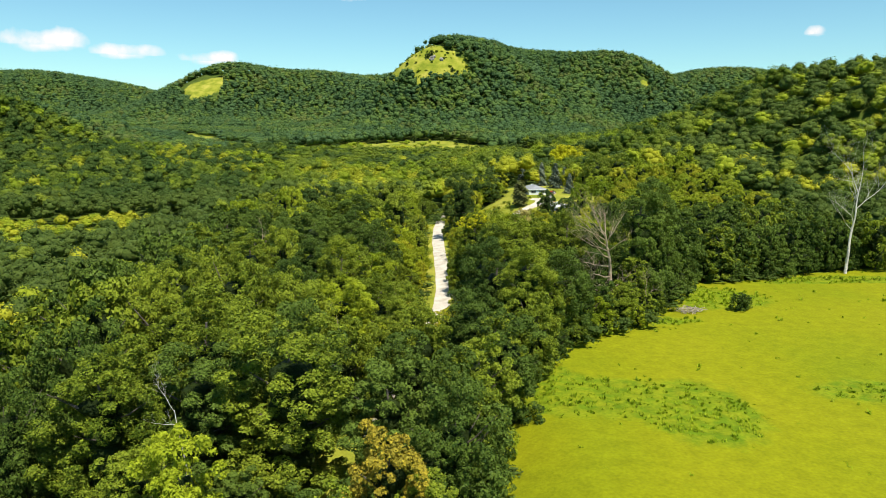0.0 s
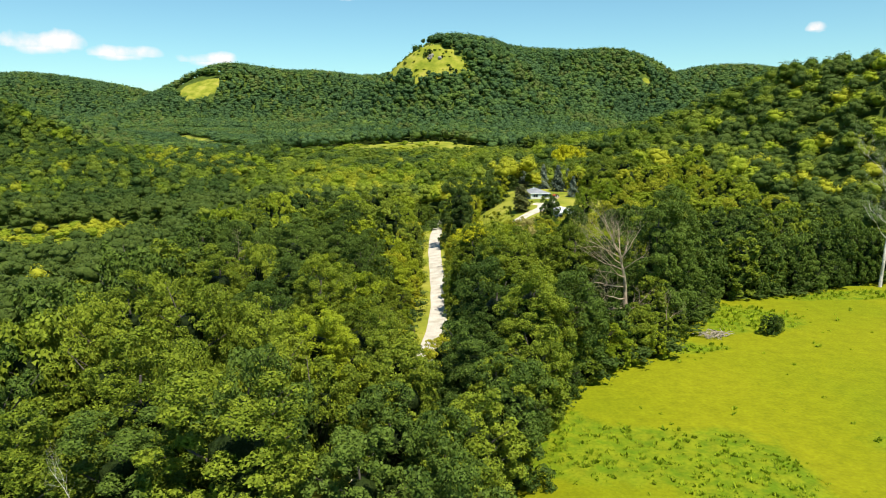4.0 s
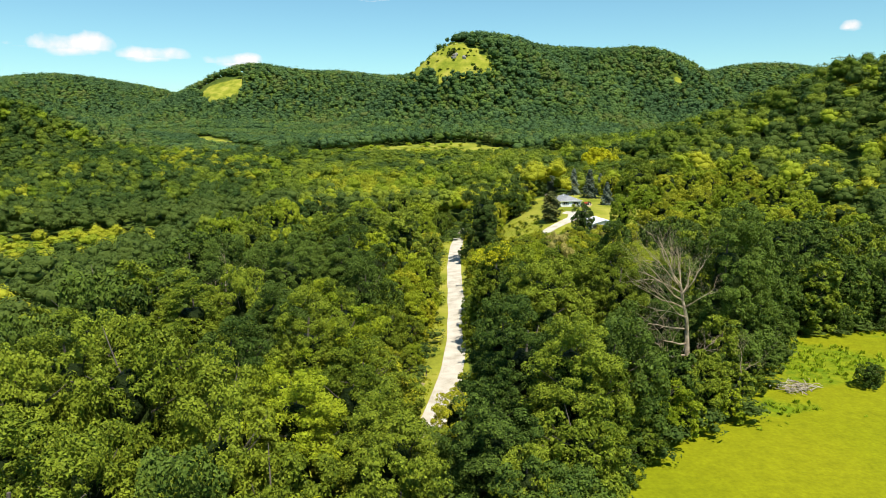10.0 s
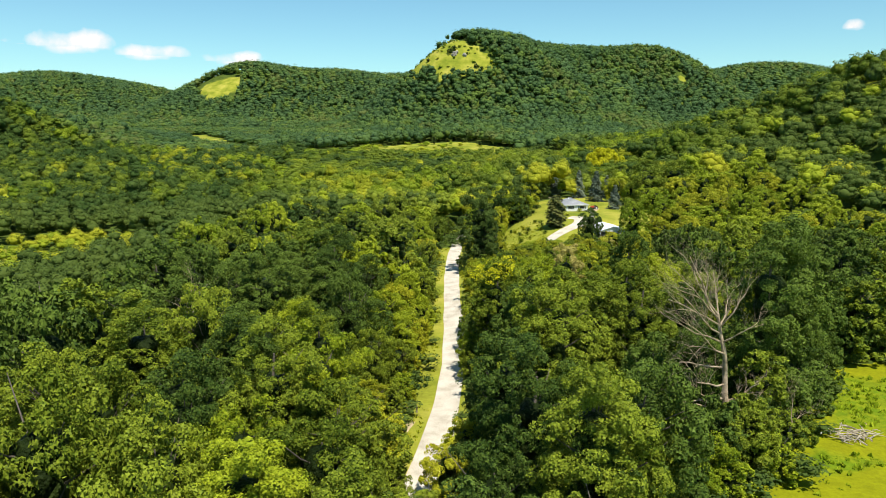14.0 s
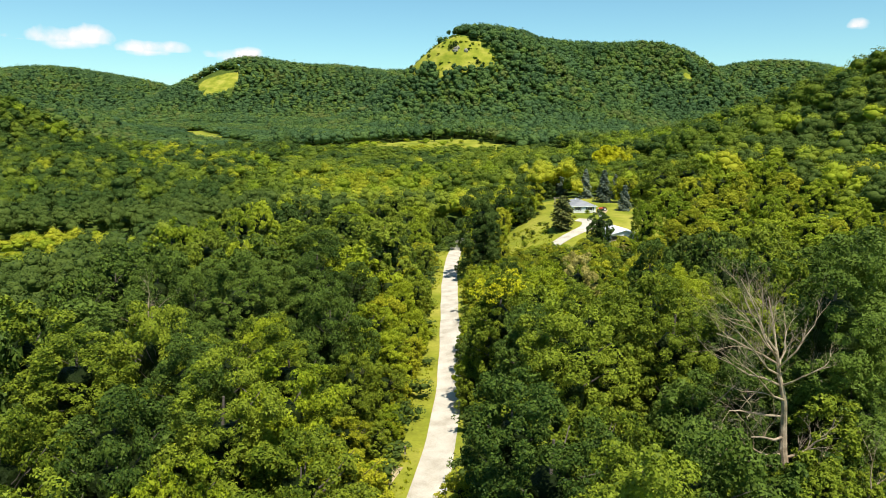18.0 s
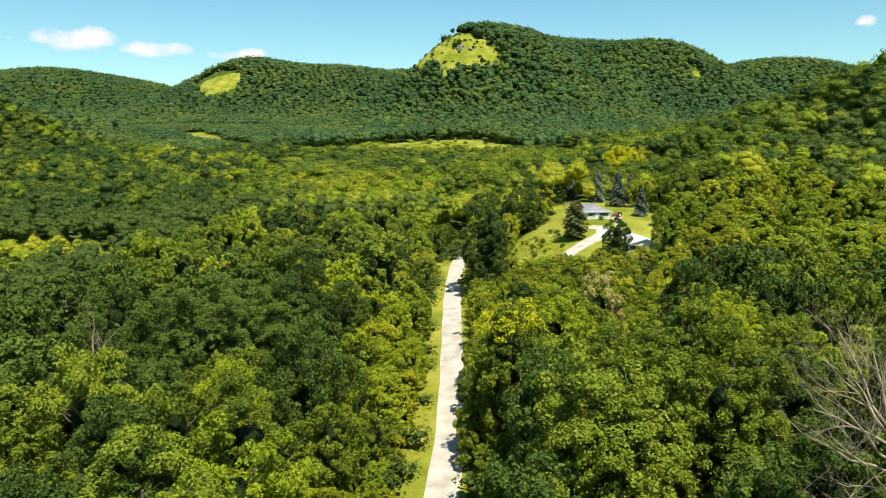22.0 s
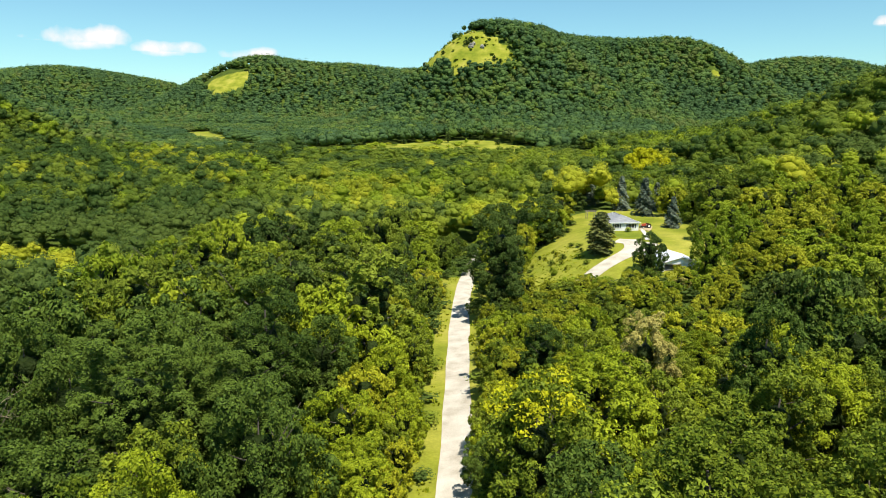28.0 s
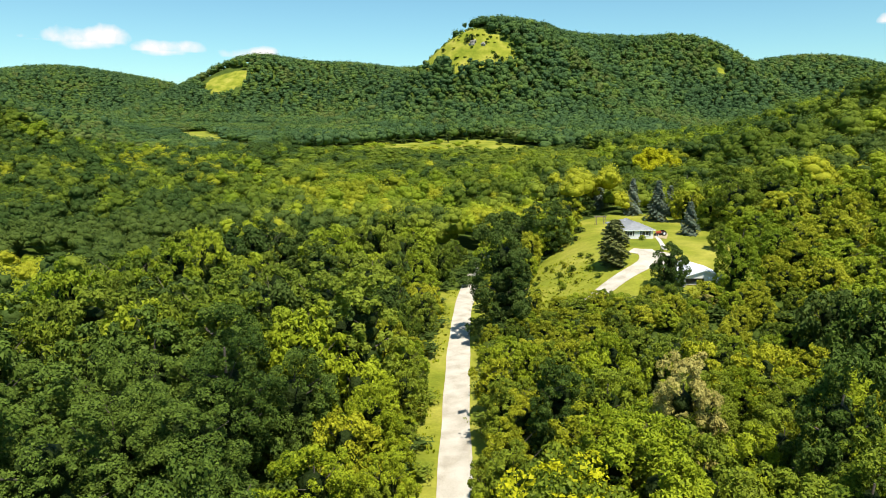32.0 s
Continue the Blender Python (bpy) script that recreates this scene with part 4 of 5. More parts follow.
for s in (0, 1):
    a = (-0.4 if s == 0 else GW + 0.4, GW / 2)
    zl = GE - 0.4 * GR / (GW / 2)
    vs = [(a[0], -0.4, zl + 0.03), (a[1], -0.4, GE + GR + 0.03), (a[1], GL + 0.4, GE + GR + 0.03), (a[0], GL + 0.4, zl + 0.03)]
    vs += [(x, y, z + 0.12) for x, y, z in vs]
    gr = part("roof", solid(vs, [(0, 3, 2, 1), (4, 5, 6, 7), (0, 1, 5, 4), (1, 2, 6, 5), (2, 3, 7, 6), (3, 0, 4, 7)]), garage, "pale metal roof", PALE_METAL)
    for k in range(12):
        y = -0.3 + k * (GL + 0.6) / 11.5
        d = 0.03
        w = [(a[0], y, zl + 0.15), (a[1], y, GE + GR + 0.15), (a[1], y + d, GE + GR + 0.15), (a[0], y + d, zl + 0.15)]
        w += [(x, yy, z + 0.04) for x, yy, z in w]
        part("roof_rib", solid(w, [(4, 5, 6, 7), (0, 1, 5, 4), (1, 2, 6, 5), (2, 3, 7, 6), (3, 0, 4, 7)]), gr, "", PALE_METAL)

# red tractor beside the house
TYRE = material("tyre_rubber", [(0.018, 0.018, 0.018), (0.035, 0.034, 0.033)], 0.85, 5, bump=0.3)


def round_part(name, radius, width, parent, label, mat, at, inner=0.0):
    """A wheel's piece: a bevelled drum, or a ring where an inner radius is given."""
    bm = bmesh.new()
    bmesh.ops.create_cone(bm, cap_ends=not inner, segments=22, radius1=radius, radius2=radius, depth=width)
    if inner:
        hole = bmesh.ops.create_cone(bm, cap_ends=False, segments=22, radius1=inner, radius2=inner, depth=width * 0.8)["verts"]
        bm.verts.ensure_lookup_table()
        outer = [v for v in bm.verts if v not in hole]
        for side in (-1, 1):
            a = sorted([v for v in outer if v.co.z * side > 0], key=lambda v: math.atan2(v.co.y, v.co.x))
            b = sorted([v for v in hole if v.co.z * side > 0], key=lambda v: math.atan2(v.co.y, v.co.x))
            for k in range(len(a)):
                q = (a[k], a[(k + 1) % len(a)], b[(k + 1) % len(b)], b[k])
                bm.faces.new(q if side > 0 else q[::-1])
    else:
        bmesh.ops.bevel(bm, geom=[e for e in bm.edges if abs(e.verts[0].co.z - e.verts[1].co.z) < 0.01], offset=min(0.03, width * 0.2), segments=2, affect="EDGES")
    return part(name, bm, parent, label, mat, at)


x, y = 59.2, 310.8
tractor = tagged(new("tractor"), "old red farm tractor parked on bare soil", "tractor")
tractor.matrix_basis = pose(x, y, float(height(x, y)), 0, 0, 205)
part("hood", solid([(0.1, -0.3, 0.75), (1.75, -0.26, 0.75), (1.75, 0.26, 0.75), (0.1, 0.3, 0.75), (0.1, -0.3, 1.28), (1.75, -0.24, 1.22), (1.75, 0.24, 1.22), (0.1, 0.3, 1.28), (0.1, 0, 1.40), (1.75, 0, 1.32)],
     [(0, 3, 2, 1), (0, 1, 5, 4), (3, 7, 6, 2), (4, 5, 9, 8), (8, 9, 6, 7), (1, 2, 6, 9, 5), (0, 4, 8, 7, 3)]), tractor, "red engine hood", RED_PAINT)
part("chassis", boxes((-0.9, -0.2, 0.5, 1.7, 0.2, 0.75)), tractor, "", DARK_PAINT)
part("grille", boxes((1.75, -0.2, 0.8, 1.79, 0.2, 1.2)), tractor, "pale front grille", PALE_METAL)
part("exhaust", boxes((1.0, -0.04, 1.32, 1.08, 0.04, 2.0)), tractor, "", DARK_PAINT)
part("seat", boxes((-0.75, -0.24, 1.1, -0.3, 0.24, 1.18), (-0.82, -0.24, 1.18, -0.74, 0.24, 1.5)), tractor, "dark tractor seat", DARK_PAINT)
round_part("steering_wheel", 0.2, 0.04, tractor, "", DARK_PAINT, pose(-0.05, 0, 1.5, 0, -35, 0), 0.16)
for side in (-1, 1):
    part("mudguard", solid([(-1.15, side * 0.34, 1.0), (-0.85, side * 0.34, 1.35), (-0.35, side * 0.34, 1.35), (-0.05, side * 0.34, 1.0), (-1.15, side * 0.82, 1.0), (-0.85, side * 0.82, 1.35), (-0.35, side * 0.82, 1.35), (-0.05, side * 0.82, 1.0)],
         [(0, 1, 5, 4), (1, 2, 6, 5), (2, 3, 7, 6)], 0.03), tractor, "red mudguard", RED_PAINT)
    for px, big, wide in ((-0.6, 0.66, 0.32), (1.4, 0.36, 0.18)):
        at = pose(px, side * 0.6, big, 90, 0, 0)
        wheel = round_part("wheel", big, wide, tractor, "black rubber tyre", TYRE, at, big * 0.56)
        round_part("rim", big * 0.56, wide * 0.5, wheel, "pale wheel rim", PALE_METAL, pose(0, 0, 0))
soil = ribbon("yard_soil", [(57.5, 306), (59.5, 311), (60.5, 315)], 3.4, SOIL, 0.04)
tagged(soil, "bare sandy soil beside the house", "soil", kind="structure")

# garden arbour behind the house
x, y = 47.0, 331.0
arbour = tagged(new("garden_arbour"), "grey timber garden arbour on the lawn", "arbour")
arbour.matrix_basis = pose(x, y, float(height(x, y)), 0, 0, 8)
for a in (-1.3, 1.3):
    for b in (-0.7, 0.7):
        part("post", boxes((a - 0.07, b - 0.07, -0.2, a + 0.07, b + 0.07, 2.3)), arbour, "", TIMBER)
for b in (-0.7, 0.7):
    part("beam", boxes((-1.7, b - 0.05, 2.3, 1.7, b + 0.05, 2.48)), arbour, "", TIMBER)
for k in range(7):
    part("rafter", boxes((-1.5 + k * 0.5, -1.0, 2.48, -1.44 + k * 0.5, 1.0, 2.6)), arbour, "", TIMBER)

tree(52.5, 256.2, 3.4, 2.2, 0, "mid", 1, name="bush", label="dry tan shrub before the garage", category="bush", leaf=LEAF_TAN, turn=30)

# barrier of two posts and a rail beside the lane
barrier = tagged(new("post_barrier"), "low weathered timber barrier beside the lane", "barrier")
barrier.matrix_basis = pose(-1.3, 154.3, float(height(-1.3, 154.3)), 0, 0, 2)
for a in (-1.5, 1.5):
    part("post", boxes((a - 0.11, -0.11, -0.3, a + 0.11, 0.11, 1.1)), barrier, "", TIMBER)
part("rail", boxes((-1.7, -0.16, 0.72, 1.7, -0.11, 0.9)), barrier, "", TIMBER)
patch = ribbon("soil_patch", [(-3.0, 143), (-1.6, 147), (-0.6, 151)], 1.6, SOIL, 0.05)
tagged(patch, "bare sandy soil beside the lane", "soil", kind="structure")


# ---- conifers, dead trees and bushes ----
def spruce_arrays(seed, leaves=6500, tiers=19, droop=0.35, plump=False):
    """Needle sprays in drooping whorls, on a tree one metre tall."""
    r = np.random.default_rng(seed)
    t = np.sort(r.integers(tiers, size=leaves))
    h = 0.06 + 0.92 * (t + r.uniform(-0.15, 0.15, leaves)) / tiers
    reach = 0.21 * np.sin(np.pi * (0.14 + 0.84 * h)) ** 0.7 if plump else 0.24 * (1 - h) ** 0.85 + 0.012
    arm = (r.integers(9, size=leaves) + 0.37 * t) * 6.283 / 9 + r.normal(scale=0.10, size=leaves)
    f = np.sqrt(r.uniform(0.05, 1, leaves)) * (0.85 + 0.25 * np.sin(arm * 3 + t))
    p = np.stack([np.cos(arm) * reach * f, np.sin(arm) * reach * f, h - droop * reach * f**1.5 + r.normal(scale=0.006, size=leaves)], 1)
    n = np.stack([np.cos(arm) * 0.5, np.sin(arm) * 0.5, np.full(leaves, 0.9)], 1)
    return sprigs(p, n, 0.033, r, 0.5)


def conifer(x, y, tall, wide, mat, label, seed, plump=False):
    ob = tagged(new("conifer"), label, "conifer")
    ob.matrix_basis = pose(x, y, float(height(x, y)) - 0.1, 0, 0, seed * 50)
    bm = bmesh.new()
    limb(bm, [(0, 0, -0.3), (0, 0, tall * 0.5), (0, 0, tall * 0.97)], [0.02 * tall, 0.012 * tall, 0.002 * tall], 7)
    part("trunk", bm, ob, "", BARK)
    v = spruce_arrays(seed, 9000 if plump else 6500, plump=plump) * [tall * wide, tall * wide, tall]
    part("crown", mesh_of("crown", v, np.arange(len(v)).reshape(-1, 3), [mat]), ob)
    return ob


conifer(65.5, 338, 13.0, 1.3, NEEDLE, "blue-green spruce on the lawn behind the house", 1)
conifer(61.0, 351, 12.5, 1.15, NEEDLE, "slim blue-green spruce behind the house", 2)
conifer(67.0, 312, 9.5, 1.35, NEEDLE, "grey-green spruce beside the house", 3)
conifer(72.5, 349, 10.0, 1.3, NEEDLE, "small blue-green spruce near the yellow tree", 4)
conifer(53.0, 366, 11.5, 1.3, NEEDLE, "blue-green spruce at the wood's edge", 5)
conifer(40.3, 280, 11.2, 1.5, JUNIPER, "brownish green dense juniper tree on the lawn", 6, True)
for x, y, tall, wide, kind, form, label in [
    (48.6, 265.5, 9.6, 3.5, 1, 2, "dark rounded tree beside the garage"),
    (61.6, 264.2, 14.0, 4.6, 2, 1, "bright green tree overhanging the garage"),
    (67.5, 291, 6.5, 2.6, 0, 0, "small rounded tree on the lawn"),
    (29.0, 311, 15.0, 6.4, 1, 2, "large dark spreading tree on the lawn's edge"),
    (21.0, 318, 14.5, 6.4, 1, 0, "dark spreading tree at the lawn's edge"),
    (81.0, 317, 16.0, 7.2, 0, 2, "large dark round-crowned tree behind the garage"),
    (92.0, 322, 17.0, 8.0, 0, 2, "large green round-crowned tree beside the lawn"),
    (88.0, 342, 16.0, 7.0, 0, 0, "large green tree beside the lawn"),
    (79.0, 356, 13.0, 5.6, 0, 3, "green tree at the back of the lawn"),
    (34.0, 338, 10.0, 5.0, 0, 4, "green tree at the back of the rough meadow"),
    (43.0, 349, 10.0, 4.8, 1, 1, "dark green tree behind the house"),
    (25.0, 330, 11.0, 5.2, 2, 2, "light green tree at the back of the rough meadow"),
    (52.0, 372, 11.0, 5.2, 1, 3, "dark green tree behind the spruces"),
    (62.0, 376, 11.0, 5.0, 0, 0, "mid-green tree behind the spruces"),
    (73.0, 374, 11.0, 5.4, 2, 1, "light green tree behind the spruces"),
    (82.0, 280, 10.0, 4.4, 3, 1, "olive-green tree beside the garage lawn"),
    (76.0, 271, 8.5, 3.8, 3, 2, "olive-green rounded tree near the garage"),
    (70.0, 262, 7.0, 3.2, 3, 4, "olive-green shrubby tree near the garage"),
    (62.0, 257, 5.5, 2.8, 3, 0, "olive-green shrub before the garage"),
    (30.0, 260.5, 4.2, 2.6, 2, 2, "light green shrub beside the driveway's foot"),
    (26.0, 263.0, 4.0, 2.4, 3, 0, "olive-green shrub below the rough meadow"),
    (34.0, 260.0, 4.2, 2.4, 0, 1, "mid-green shrub beside the driveway's foot"),
    (54.5, 257, 4.6, 2.4, 2, 3, "light green shrub before the garage"),
    (66.0, 137.4, 3.8, 1.9, 1, 2, "dark green bush standing in the field"),
    (68.2, 139.4, 2.8, 1.5, 0, 0, "green bush standing in the field"),
    (52.6, 303.9, 1.3, 0.9, 2, 2, "small green shrub at the house wall"),
    (39.5, 322, 1.6, 1.4, 1, 0, "low dark shrub on the open lawn"),
    (37.0, 313, 1.3, 1.2, 1, 1, "low dark shrub on the rough lawn"),
    (46.4, 294.0, 0.9, 0.8, 3, 1, "low olive shrub beside the driveway's head"),
]:
    tree(x, y, tall, wide * 1.1, kind, "fine" if tall > 5 else "mid", form, name="yard_tree" if tall > 5 else "bush", label=label, category="tree" if tall > 5 else "bush", turn=x * 21)


rs = np.random.default_rng(52)
for k in range(26):
    x, y = 12 + 1.5 * k + float(rs.uniform(-0.6, 0.6)), (247.5, 252.5, 257.0)[k % 3] + float(rs.uniform(-1, 1))
    tree(x, y, float(rs.uniform(4.6, 6.2)) - 0.10 * (y - 247), float(rs.uniform(2.3, 3.1)), (3, 2, 3, 0)[k % 4], "mid", k % 5, name="shrub", label="olive-green shrub in the thicket below the lawn", category="shrub", group="shrubs below the lawn", turn=k * 77)


def dead_branch(bm, r, p, d, length, rad, depth, up=0.12):
    """A bare limb that forks again and again."""
    line, radii = [p], [rad]
    n = 4
    for k in range(n):
        d = (d + Vector((r.uniform(-1, 1), r.uniform(-1, 1), r.uniform(-0.6, 1) + up)) * 0.34).normalized()
        p = p + d * (length / n)
        line.append(p)
        radii.append(rad * (1 - 0.62 * (k + 1) / n))
    limb(bm, line, radii, 6 if rad > 0.08 else 3)
    if depth == 0:
        return
    for k in range(r.choice((4, 5, 6)) if depth > 1 else 4):
        i = r.randint(1, n)
        s = Vector((r.uniform(-1, 1), r.uniform(-1, 1), r.uniform(-0.35, 0.9))).normalized()
        dead_branch(bm, r, line[i], (d * 0.75 + s * 0.8).normalized(), length * r.uniform(0.42, 0.68), radii[i] * 0.56, depth - 1, up)


def dead_tree(x, y, tall, limbs, lean, seed, label, mat, up=0.12, girth=0.018):
    """Bare trunk and great limbs: (height on the trunk, turn in degrees, rise, length)."""
    r = random.Random(seed)
    ob = tagged(new("dead_tree"), label, "tree")
    ob.matrix_basis = pose(x, y, float(height(x, y)), 0, 0, 0)
    bm = bmesh.new()
    n = 7
    line = [Vector((lean * (k / n) ** 1.5 + 0.15 * math.sin(k * 1.7), 0.2 * math.sin(k * 2.1), -0.4 + (tall + 0.4) * k / n)) for k in range(n + 1)]
    limb(bm, line, [girth * tall * (1.15 - 0.85 * k / n) for k in range(n + 1)], 9)
    part("trunk", bm, ob, "pale bare trunk", mat)
    for h, turn, rise, length in limbs:
        bm = bmesh.new()
        k = min(n - 1, int(h * n))
        p = line[k].lerp(line[k + 1], h * n - k)
        a = radians(turn)
        dead_branch(bm, r, p, Vector((math.cos(a), math.sin(a), rise)).normalized(), length, 0.36 * girth * tall * (1.1 - 0.5 * h), 3, up)
        part("limb", bm, ob, "bare grey limb", mat)
    return ob


dead_tree(38.3, 133.5, 16.8, [(0.99, 165, 0.9, 7.5), (0.97, 190, 0.6, 7.5), (0.95, 120, 1.3, 7.0), (0.97, 60, 1.7, 6.0), (0.92, 175, 0.45, 8.0), (0.86, 205, 0.3, 7.5), (0.80, 160, 0.35, 7.0), (0.72, 190, 0.15, 7.0), (0.62, 175, 0.0, 6.5), (0.50, 200, -0.1, 6.0), (0.40, 170, -0.15, 6.0), (0.33, 190, -0.2, 5.0), (0.38, 10, 0.3, 4.5), (0.30, 340, 0.15, 4.5), (0.88, 30, 1.0, 5.0), (0.90, 260, 0.9, 5.5), (0.80, 300, 0.8, 4.5)], -2.0, 5,
          "large grey dead tree with spreading bare limbs", DEAD_WOOD, 0.03, girth=0.028)
dead_tree(43.0, 129.0, 7.5, [(0.7, 30, 1.2, 3.0), (0.9, 200, 1.4, 3.0), (0.95, 100, 1.5, 2.8)], 0.5, 9, "small grey dead tree with twisted twigs", DEAD_WOOD)
dead_tree(109.5, 172, 21.0, [(0.99, 95, 2.4, 12.0), (0.97, 20, 1.3, 11.0), (0.8, 0, 1.5, 12.0), (0.55, 170, 0.9, 9.0), (0.62, 185, 1.6, 11.0), (0.9, 190, 2.2, 10.0)], 1.5, 3, "tall dead tree with a pale barkless trunk", BARE_WOOD, 0.3)
dead_tree(-40.0, 173, 15.0, [(0.6, 200, 1.2, 4.5), (0.8, 20, 1.5, 4.5), (0.95, 120, 1.6, 4.0), (0.75, 300, 1.2, 4.0)], 0.3, 13, "slim bare dead tree among green crowns", DEAD_WOOD)
dead_tree(-23.0, 65, 14.2, [(0.98, 172, 0.9, 4.0), (0.9, 205, 0.2, 2.0)], -1.2, 17, "slim pale snag leaning out between green crowns", BARE_WOOD, girth=0.008)

# heap of cut branches at the field's edge
BRUSH = material("cut_brush", [(0.26, 0.21, 0.15), (0.50, 0.43, 0.33)], 0.9, 2, bump=0.3)
heap = tagged(new("brush_pile"), "pile of cut grey branches at the field's edge", "brush pile")
heap.matrix_basis = pose(54.8, 136.4, float(height(54.8, 136.4)), 0, 0, 20)
rr = random.Random(4)
for k in range(64):
    a, l = rr.uniform(0, 6.283), rr.uniform(1.0, 2.6)
    c = Vector((rr.gauss(0, 1.5), rr.gauss(0, 0.9), rr.uniform(0.05, 0.95)))
    d = Vector((math.cos(a), math.sin(a), rr.uniform(-0.15, 0.25))) * l / 2
    bm = bmesh.new()
    limb(bm, [c - d, c + Vector((0, 0, rr.uniform(-0.1, 0.15))), c + d], [rr.uniform(0.05, 0.13), 0.06, 0.03], 6)
    part("branch", bm, heap, "", BRUSH)

# rock outcrop in the glade on the hill
outcrop = tagged(new("rock_outcrop"), "grey limestone outcrop in the hillside glade", "rock")
outcrop.matrix_basis = pose(19, 931, float(height(19, 931)), 0, 0, 0)
for k in range(9):
    bm = bmesh.new()
    bmesh.ops.create_icosphere(bm, subdivisions=2, radius=1)
    for v in bm.verts:
        q = Vector((round(v.co.x * 2.2) / 2.2, round(v.co.y * 2.2) / 2.2, round(v.co.z * 2.2) / 2.2))
        v.co = v.co.lerp(q, 0.5) * (1 + 0.25 * noise.noise(v.co * 1.7 + Vector((k * 5, 0, 0))))
    a, b = rr.uniform(-7, 8), rr.uniform(-3, 4)
    z = float(height(19 + a, 931 + b)) - float(height(19, 931))
    part("boulder", bm, outcrop, "", ROCK, pose(a, b, z + 0.6, 0, 0, rr.uniform(0, 360)) @ Matrix.Diagonal((rr.uniform(1.5, 3.4), rr.uniform(1.2, 2.4), rr.uniform(1.2, 2.6), 1)))
for x, y, tall, wide in ((9, 934, 6, 4.5), (14, 936, 7, 4.0), (-18, 938, 4, 2.6), (40, 914, 6, 2.6), (47, 912, 5, 2.2), (-40, 944, 6, 2.2), (-48, 945, 7, 2.0), (-56, 945, 6, 2.4), (30, 930, 3, 2.0)):
    tree(x, y, tall, wide, 1, "small", 2, name="glade_shrub", label="dark shrub standing in the hillside glade", category="shrub", group="shrubs in the hillside glade")
for x, y, tall, wide in ((-7, 716, 9, 3.0), (-30, 745, 4, 2.5), (22, 730, 5, 2.6), (35, 700, 4, 2.6), (12, 752, 4, 2.4), (-45, 715, 5, 2.8), (48, 690, 4, 2.4)):
    tree(x, y, tall, wide, 1, "small", 1, name="meadow_tree", label="dark lone tree in the far meadow", category="tree", group="trees in the far meadow")

x, y, r = scatter(-130, 105, 585, 810, 6.5, 41)
ok = inside(x, y, GLADES[3]) & (r.uniform(size=len(x)) < np.interp(y, [620, 660, 745], [0.55, 0.2, 0.12]))
x, y = x[ok], y[ok]
woods("meadow_scrub", x, y, 0.8 + 5.0 * r.uniform(size=len(x)) ** 2.5, r.uniform(1.4, 5.2, len(x)), r.choice([2, 2, 2, 3], len(x)), 3, 50, 0.3, "scattered low scrub in the far meadow", 8)
x, y, r = scatter(-185, -112, 262, 340, 4.0, 44)
ok = inside(x, y, GLADES[5]) & (r.uniform(size=len(x)) < 0.8)
x, y = x[ok], y[ok]
woods("clearing_scrub", x, y, r.uniform(1.0, 3.6, len(x)), r.uniform(1.6, 3.4, len(x)), r.choice([2, 2, 3, 0], len(x)), 4, 90, 0.22, "sunlit low scrub filling a clearing", 10)
x, y, r = scatter(-90, 80, 900, 965, 5.5, 43)
ok = inside(x, y, GLADES[0]) & (r.uniform(size=len(x)) < 0.3)
x, y = x[ok], y[ok]
woods("glade_scrub", x, y, r.uniform(0.6, 2.6, len(x)), r.uniform(0.9, 3.2, len(x)), r.choice([2, 2, 3, 3], len(x)), 2, 30, 0.34, "low scrub dotted over the hillside glade", 9)

# saplings on the meadow before the house
for k in range(30):
    x, y = 20 + 4.0 * (k % 6) + rr.uniform(-1.2, 1.2), 277 + 4.5 * (k // 6) + rr.uniform(-1.4, 1.4)
    if x > 18 + (y - 277) * 0.1 and x < 38:
        tree(x, y, rr.uniform(0.7, 1.6), rr.uniform(0.6, 1.2), rr.choice((0, 2, 3)), "small", k % 3, name="sapling", label="small green shrub in the rough meadow", category="shrub", group="shrubs in the rough meadow", turn=k * 40)

# weeds and tall grass
def tufts(name, x, y, tall, label, seed, mats, blades=7):
    """Tufts of narrow leaves, as one object."""
    r = np.random.default_rng(seed)
    n = len(x) * blades
    bx, by, h = np.repeat(x, blades), np.repeat(y, blades), np.repeat(tall, blades) * r.uniform(0.5, 1.2, n)
    a = r.uniform(0, 6.283, n)
    foot = np.stack([bx + r.normal(scale=0.16, size=n), by + r.normal(scale=0.16, size=n), height(bx, by) - 0.03], 1)
    lean = np.stack([np.cos(a), np.sin(a), 0 * a], 1) * (h * r.uniform(0.2, 0.8, n))[:, None]
    side = np.stack([-np.sin(a), np.cos(a), 0 * a], 1) * (h * 0.30 + 0.05)[:, None]
    top = foot + lean + np.stack([0 * a, 0 * a, h], 1)
    c = np.stack([foot - side * 0.5, foot + side * 0.5, (foot + top) / 2 + side + [0, 0, 0.05], top], 1).reshape(-1, 3)
    return tagged(new(name, mesh_of(name, c, np.arange(4 * n).reshape(-1, 4), mats, r.integers(len(mats), size=n))), label, "weeds", kind="stuff")


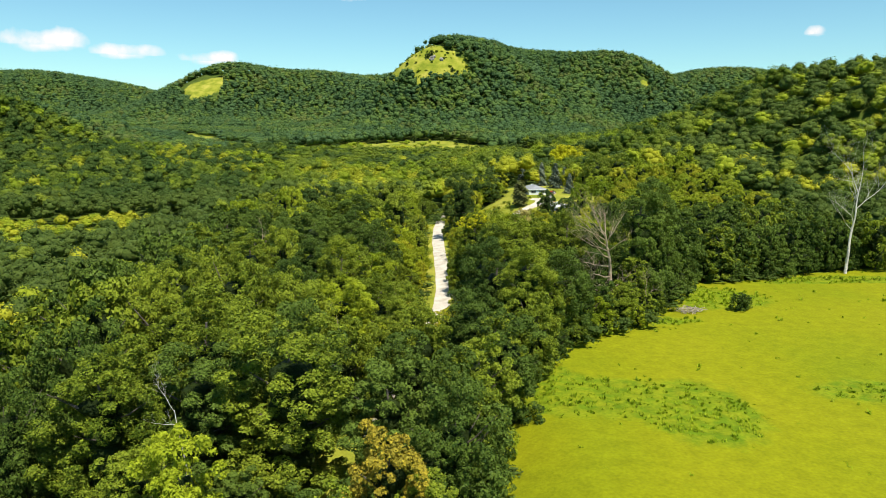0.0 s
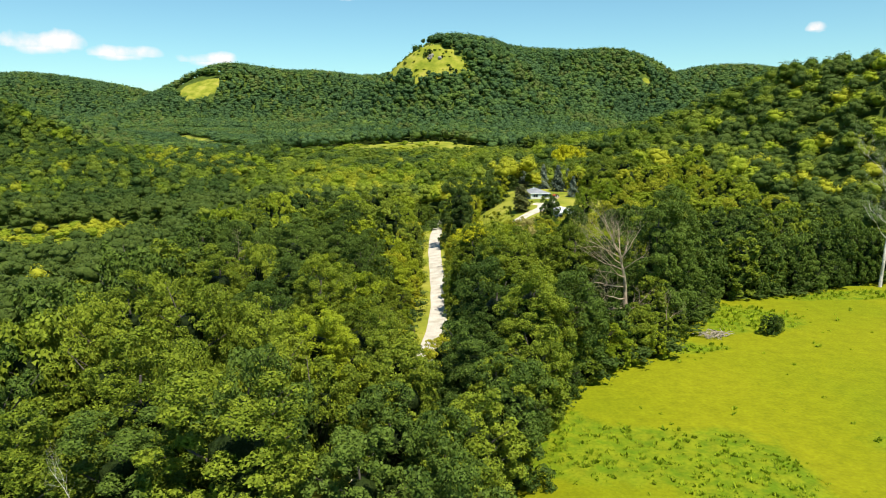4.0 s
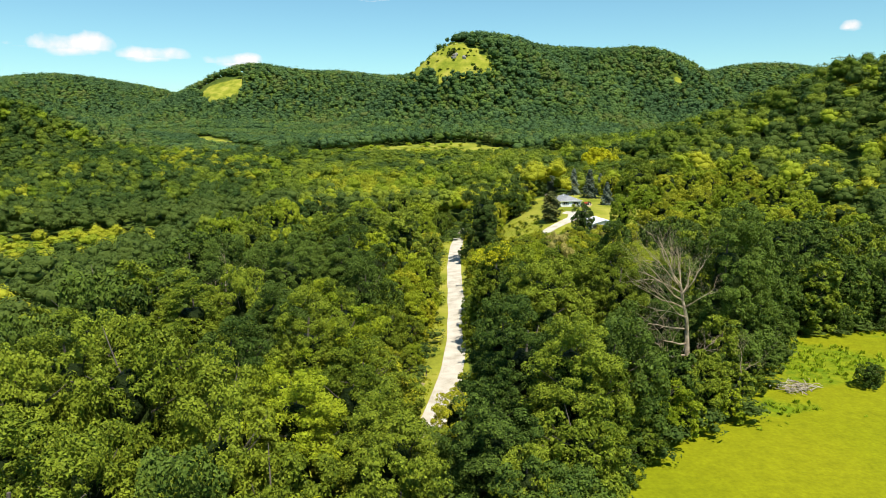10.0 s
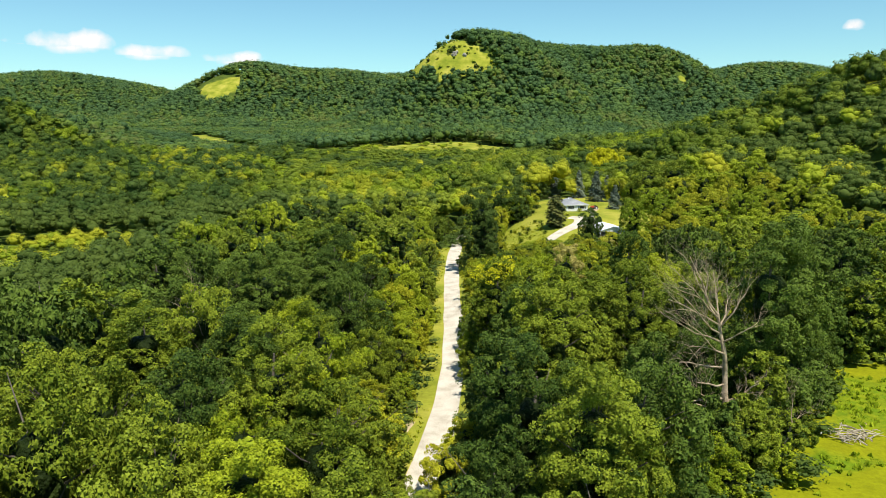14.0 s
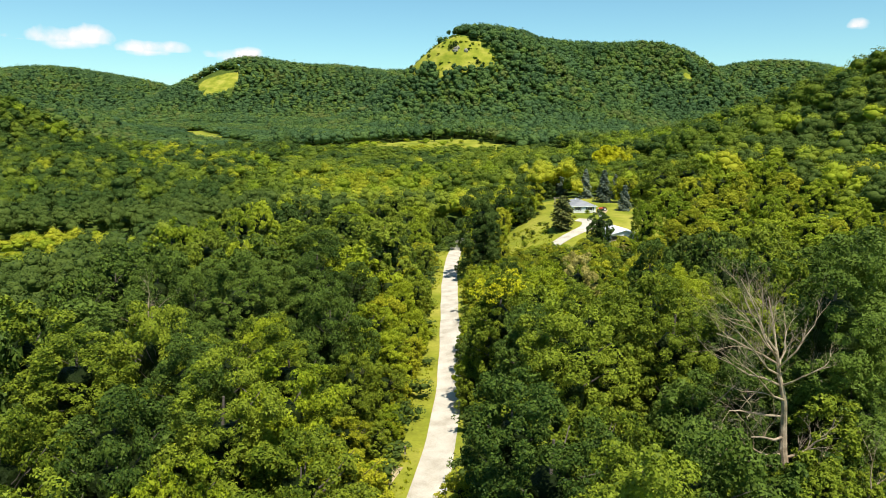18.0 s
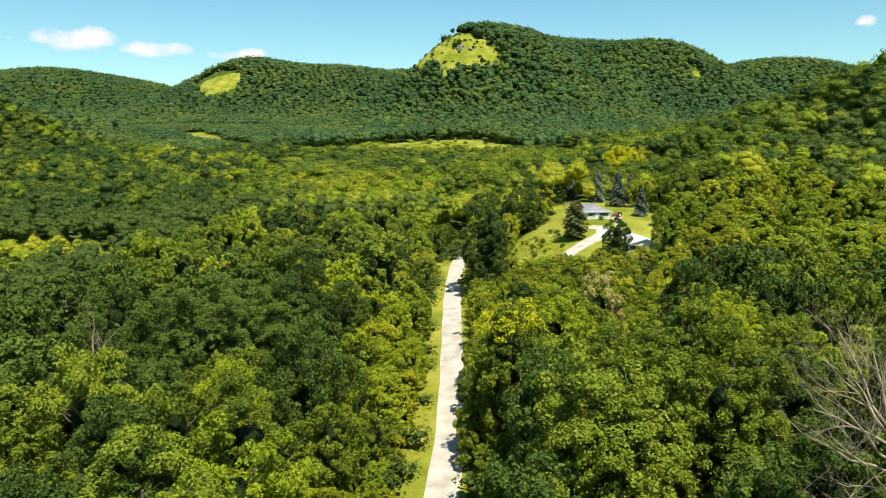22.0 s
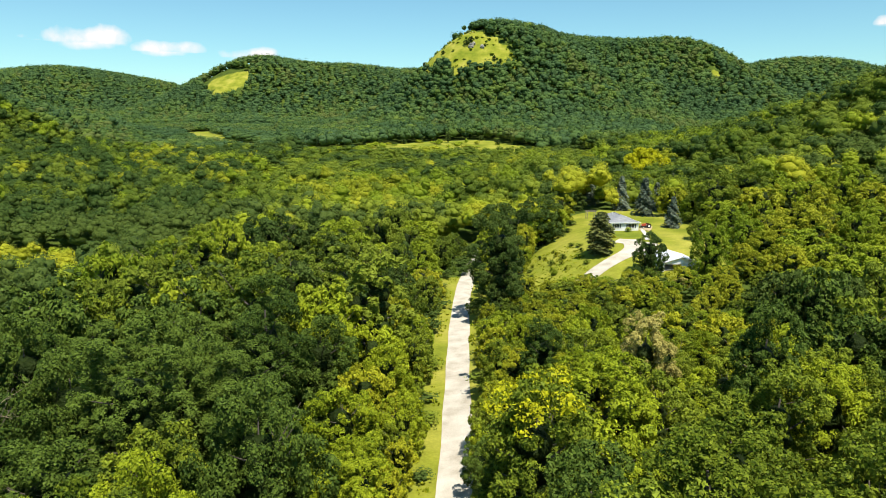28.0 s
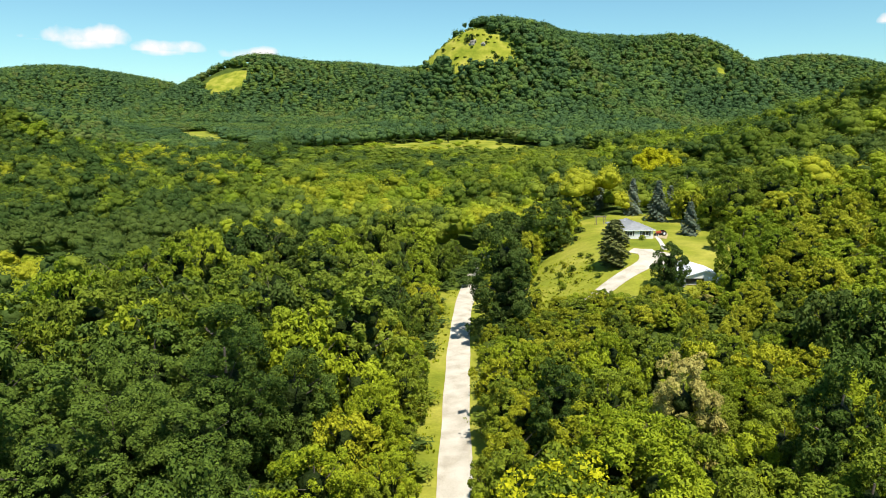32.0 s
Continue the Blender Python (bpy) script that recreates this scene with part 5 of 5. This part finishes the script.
r = np.random.default_rng(31)
x, y = r.uniform(0, 130, 52000), r.uniform(55, 185, 52000)
ok = inside(x, y, FIELD) & (r.uniform(size=len(x)) < np.clip(weedy(x, y) * 0.45 + 0.06, 0.006, 0.34))
x, y = x[ok], y[ok]
tufts("field_weeds", x, y, np.where(y > 126, 1.4, 1.0) * 0.55 * r.uniform(0.35, 1.0, len(x)) ** 2.2, "green weeds and tall grass in the field", 3, [WEED, LEAF[2], WEED], 9)
x, y = r.uniform(-8, 85, 16000), r.uniform(130, 372, 16000)
ok = (inside(x, y, VERGE) | inside(x, y, LAWN)) & (np.abs(x - road_x(y)) > 2.7) & ((y < 300) | (x < 44)) & (wobble(x, y, 5, 2) > -0.2) & ~((x > 36) & (y > 255))
x, y = x[ok], y[ok]
tufts("verge_grass", x, y, r.uniform(0.15, 0.5, len(x)), "rough grass along the lane and in the meadow", 4, [LEAF[3], LEAF[2]])

# ---- clouds, far off ----
CLOUD = bpy.data.materials.new("cloud")
CLOUD.use_nodes = True
n, l = CLOUD.node_tree.nodes, CLOUD.node_tree.links
n.remove(n["Principled BSDF"])
tc, tx, em, tr, mx = (n.new("ShaderNode" + k) for k in ("TexCoord", "TexNoise", "Emission", "BsdfTransparent", "MixShader"))
tx.inputs["Scale"].default_value, tx.inputs["Detail"].default_value = 0.006, 6
l.new(tc.outputs["Object"], tx.inputs["Vector"])
att = n.new("ShaderNodeAttribute")
att.attribute_name = "body"
ma = n.new("ShaderNodeMath")
ma.operation = "MULTIPLY_ADD"
ma.inputs[1].default_value = 1.3
l.new(tx.outputs[0], ma.inputs[0])
l.new(att.outputs["Fac"], ma.inputs[2])
rp = n.new("ShaderNodeValToRGB")
rp.color_ramp.elements[0].position, rp.color_ramp.elements[1].position = 0.62, 1.0
l.new(ma.outputs[0], rp.inputs[0])
em.inputs["Color"].default_value, em.inputs["Strength"].default_value = (1.0, 0.97, 0.96, 1), 0.72
l.new(rp.outputs[0], mx.inputs[0])
l.new(tr.outputs[0], mx.inputs[1])
l.new(em.outputs[0], mx.inputs[2])
l.new(mx.outputs[0], n["Material Output"].inputs[0])
for way, wide, tall, thick in (((-0.4645, 0.8797, 0.102), 470, 180, 0.62), ((-0.3868, 0.9174, 0.0933), 450, 125, 0.58), ((-0.2843, 0.9546, 0.0886), 420, 120, 0.55), ((0.4909, 0.8633, 0.1174), 260, 100, 0.36), ((-0.1007, 0.9802, 0.1703), 300, 70, 0.30), ((-0.5122, 0.8529, 0.1008), 300, 90, 0.26)):
    p = Vector((4, 70, 42)) + Vector(way) * 4300
    u = np.linspace(-1, 1, 25)
    gx, gy = (g.ravel() for g in np.meshgrid(u, u))
    k = (np.arange(24)[:, None] * 25 + np.arange(24)[None]).ravel()
    me = bpy.data.meshes.new("cloud")
    me.from_pydata(np.stack([gx * wide / 2 * 1.35, -60 * (1 - gx**2) * (1 - gy**2), gy * tall / 2 * 1.35], 1).tolist(), [], np.stack([k, k + 1, k + 26, k + 25], 1).tolist())
    body = thick - 0.34 - 0.9 * (np.abs(gx) ** 2.2 + np.abs(np.where(gy < 0, gy * 1.25, gy)) ** 2) + 0.18 * np.sin(gx * 7 + wide) * (gy > -0.2)
    me.attributes.new("body", "FLOAT", "POINT").data.foreach_set("value", body.astype(np.float32))
    me.materials.append(CLOUD)
    ob = tagged(new("cloud", me), "small white fair-weather cloud", "cloud", kind="structure")
    ob.matrix_basis = pose(*p, 0, 0, math.degrees(math.atan2(-way[0], way[1])))
    ob.visible_shadow = False
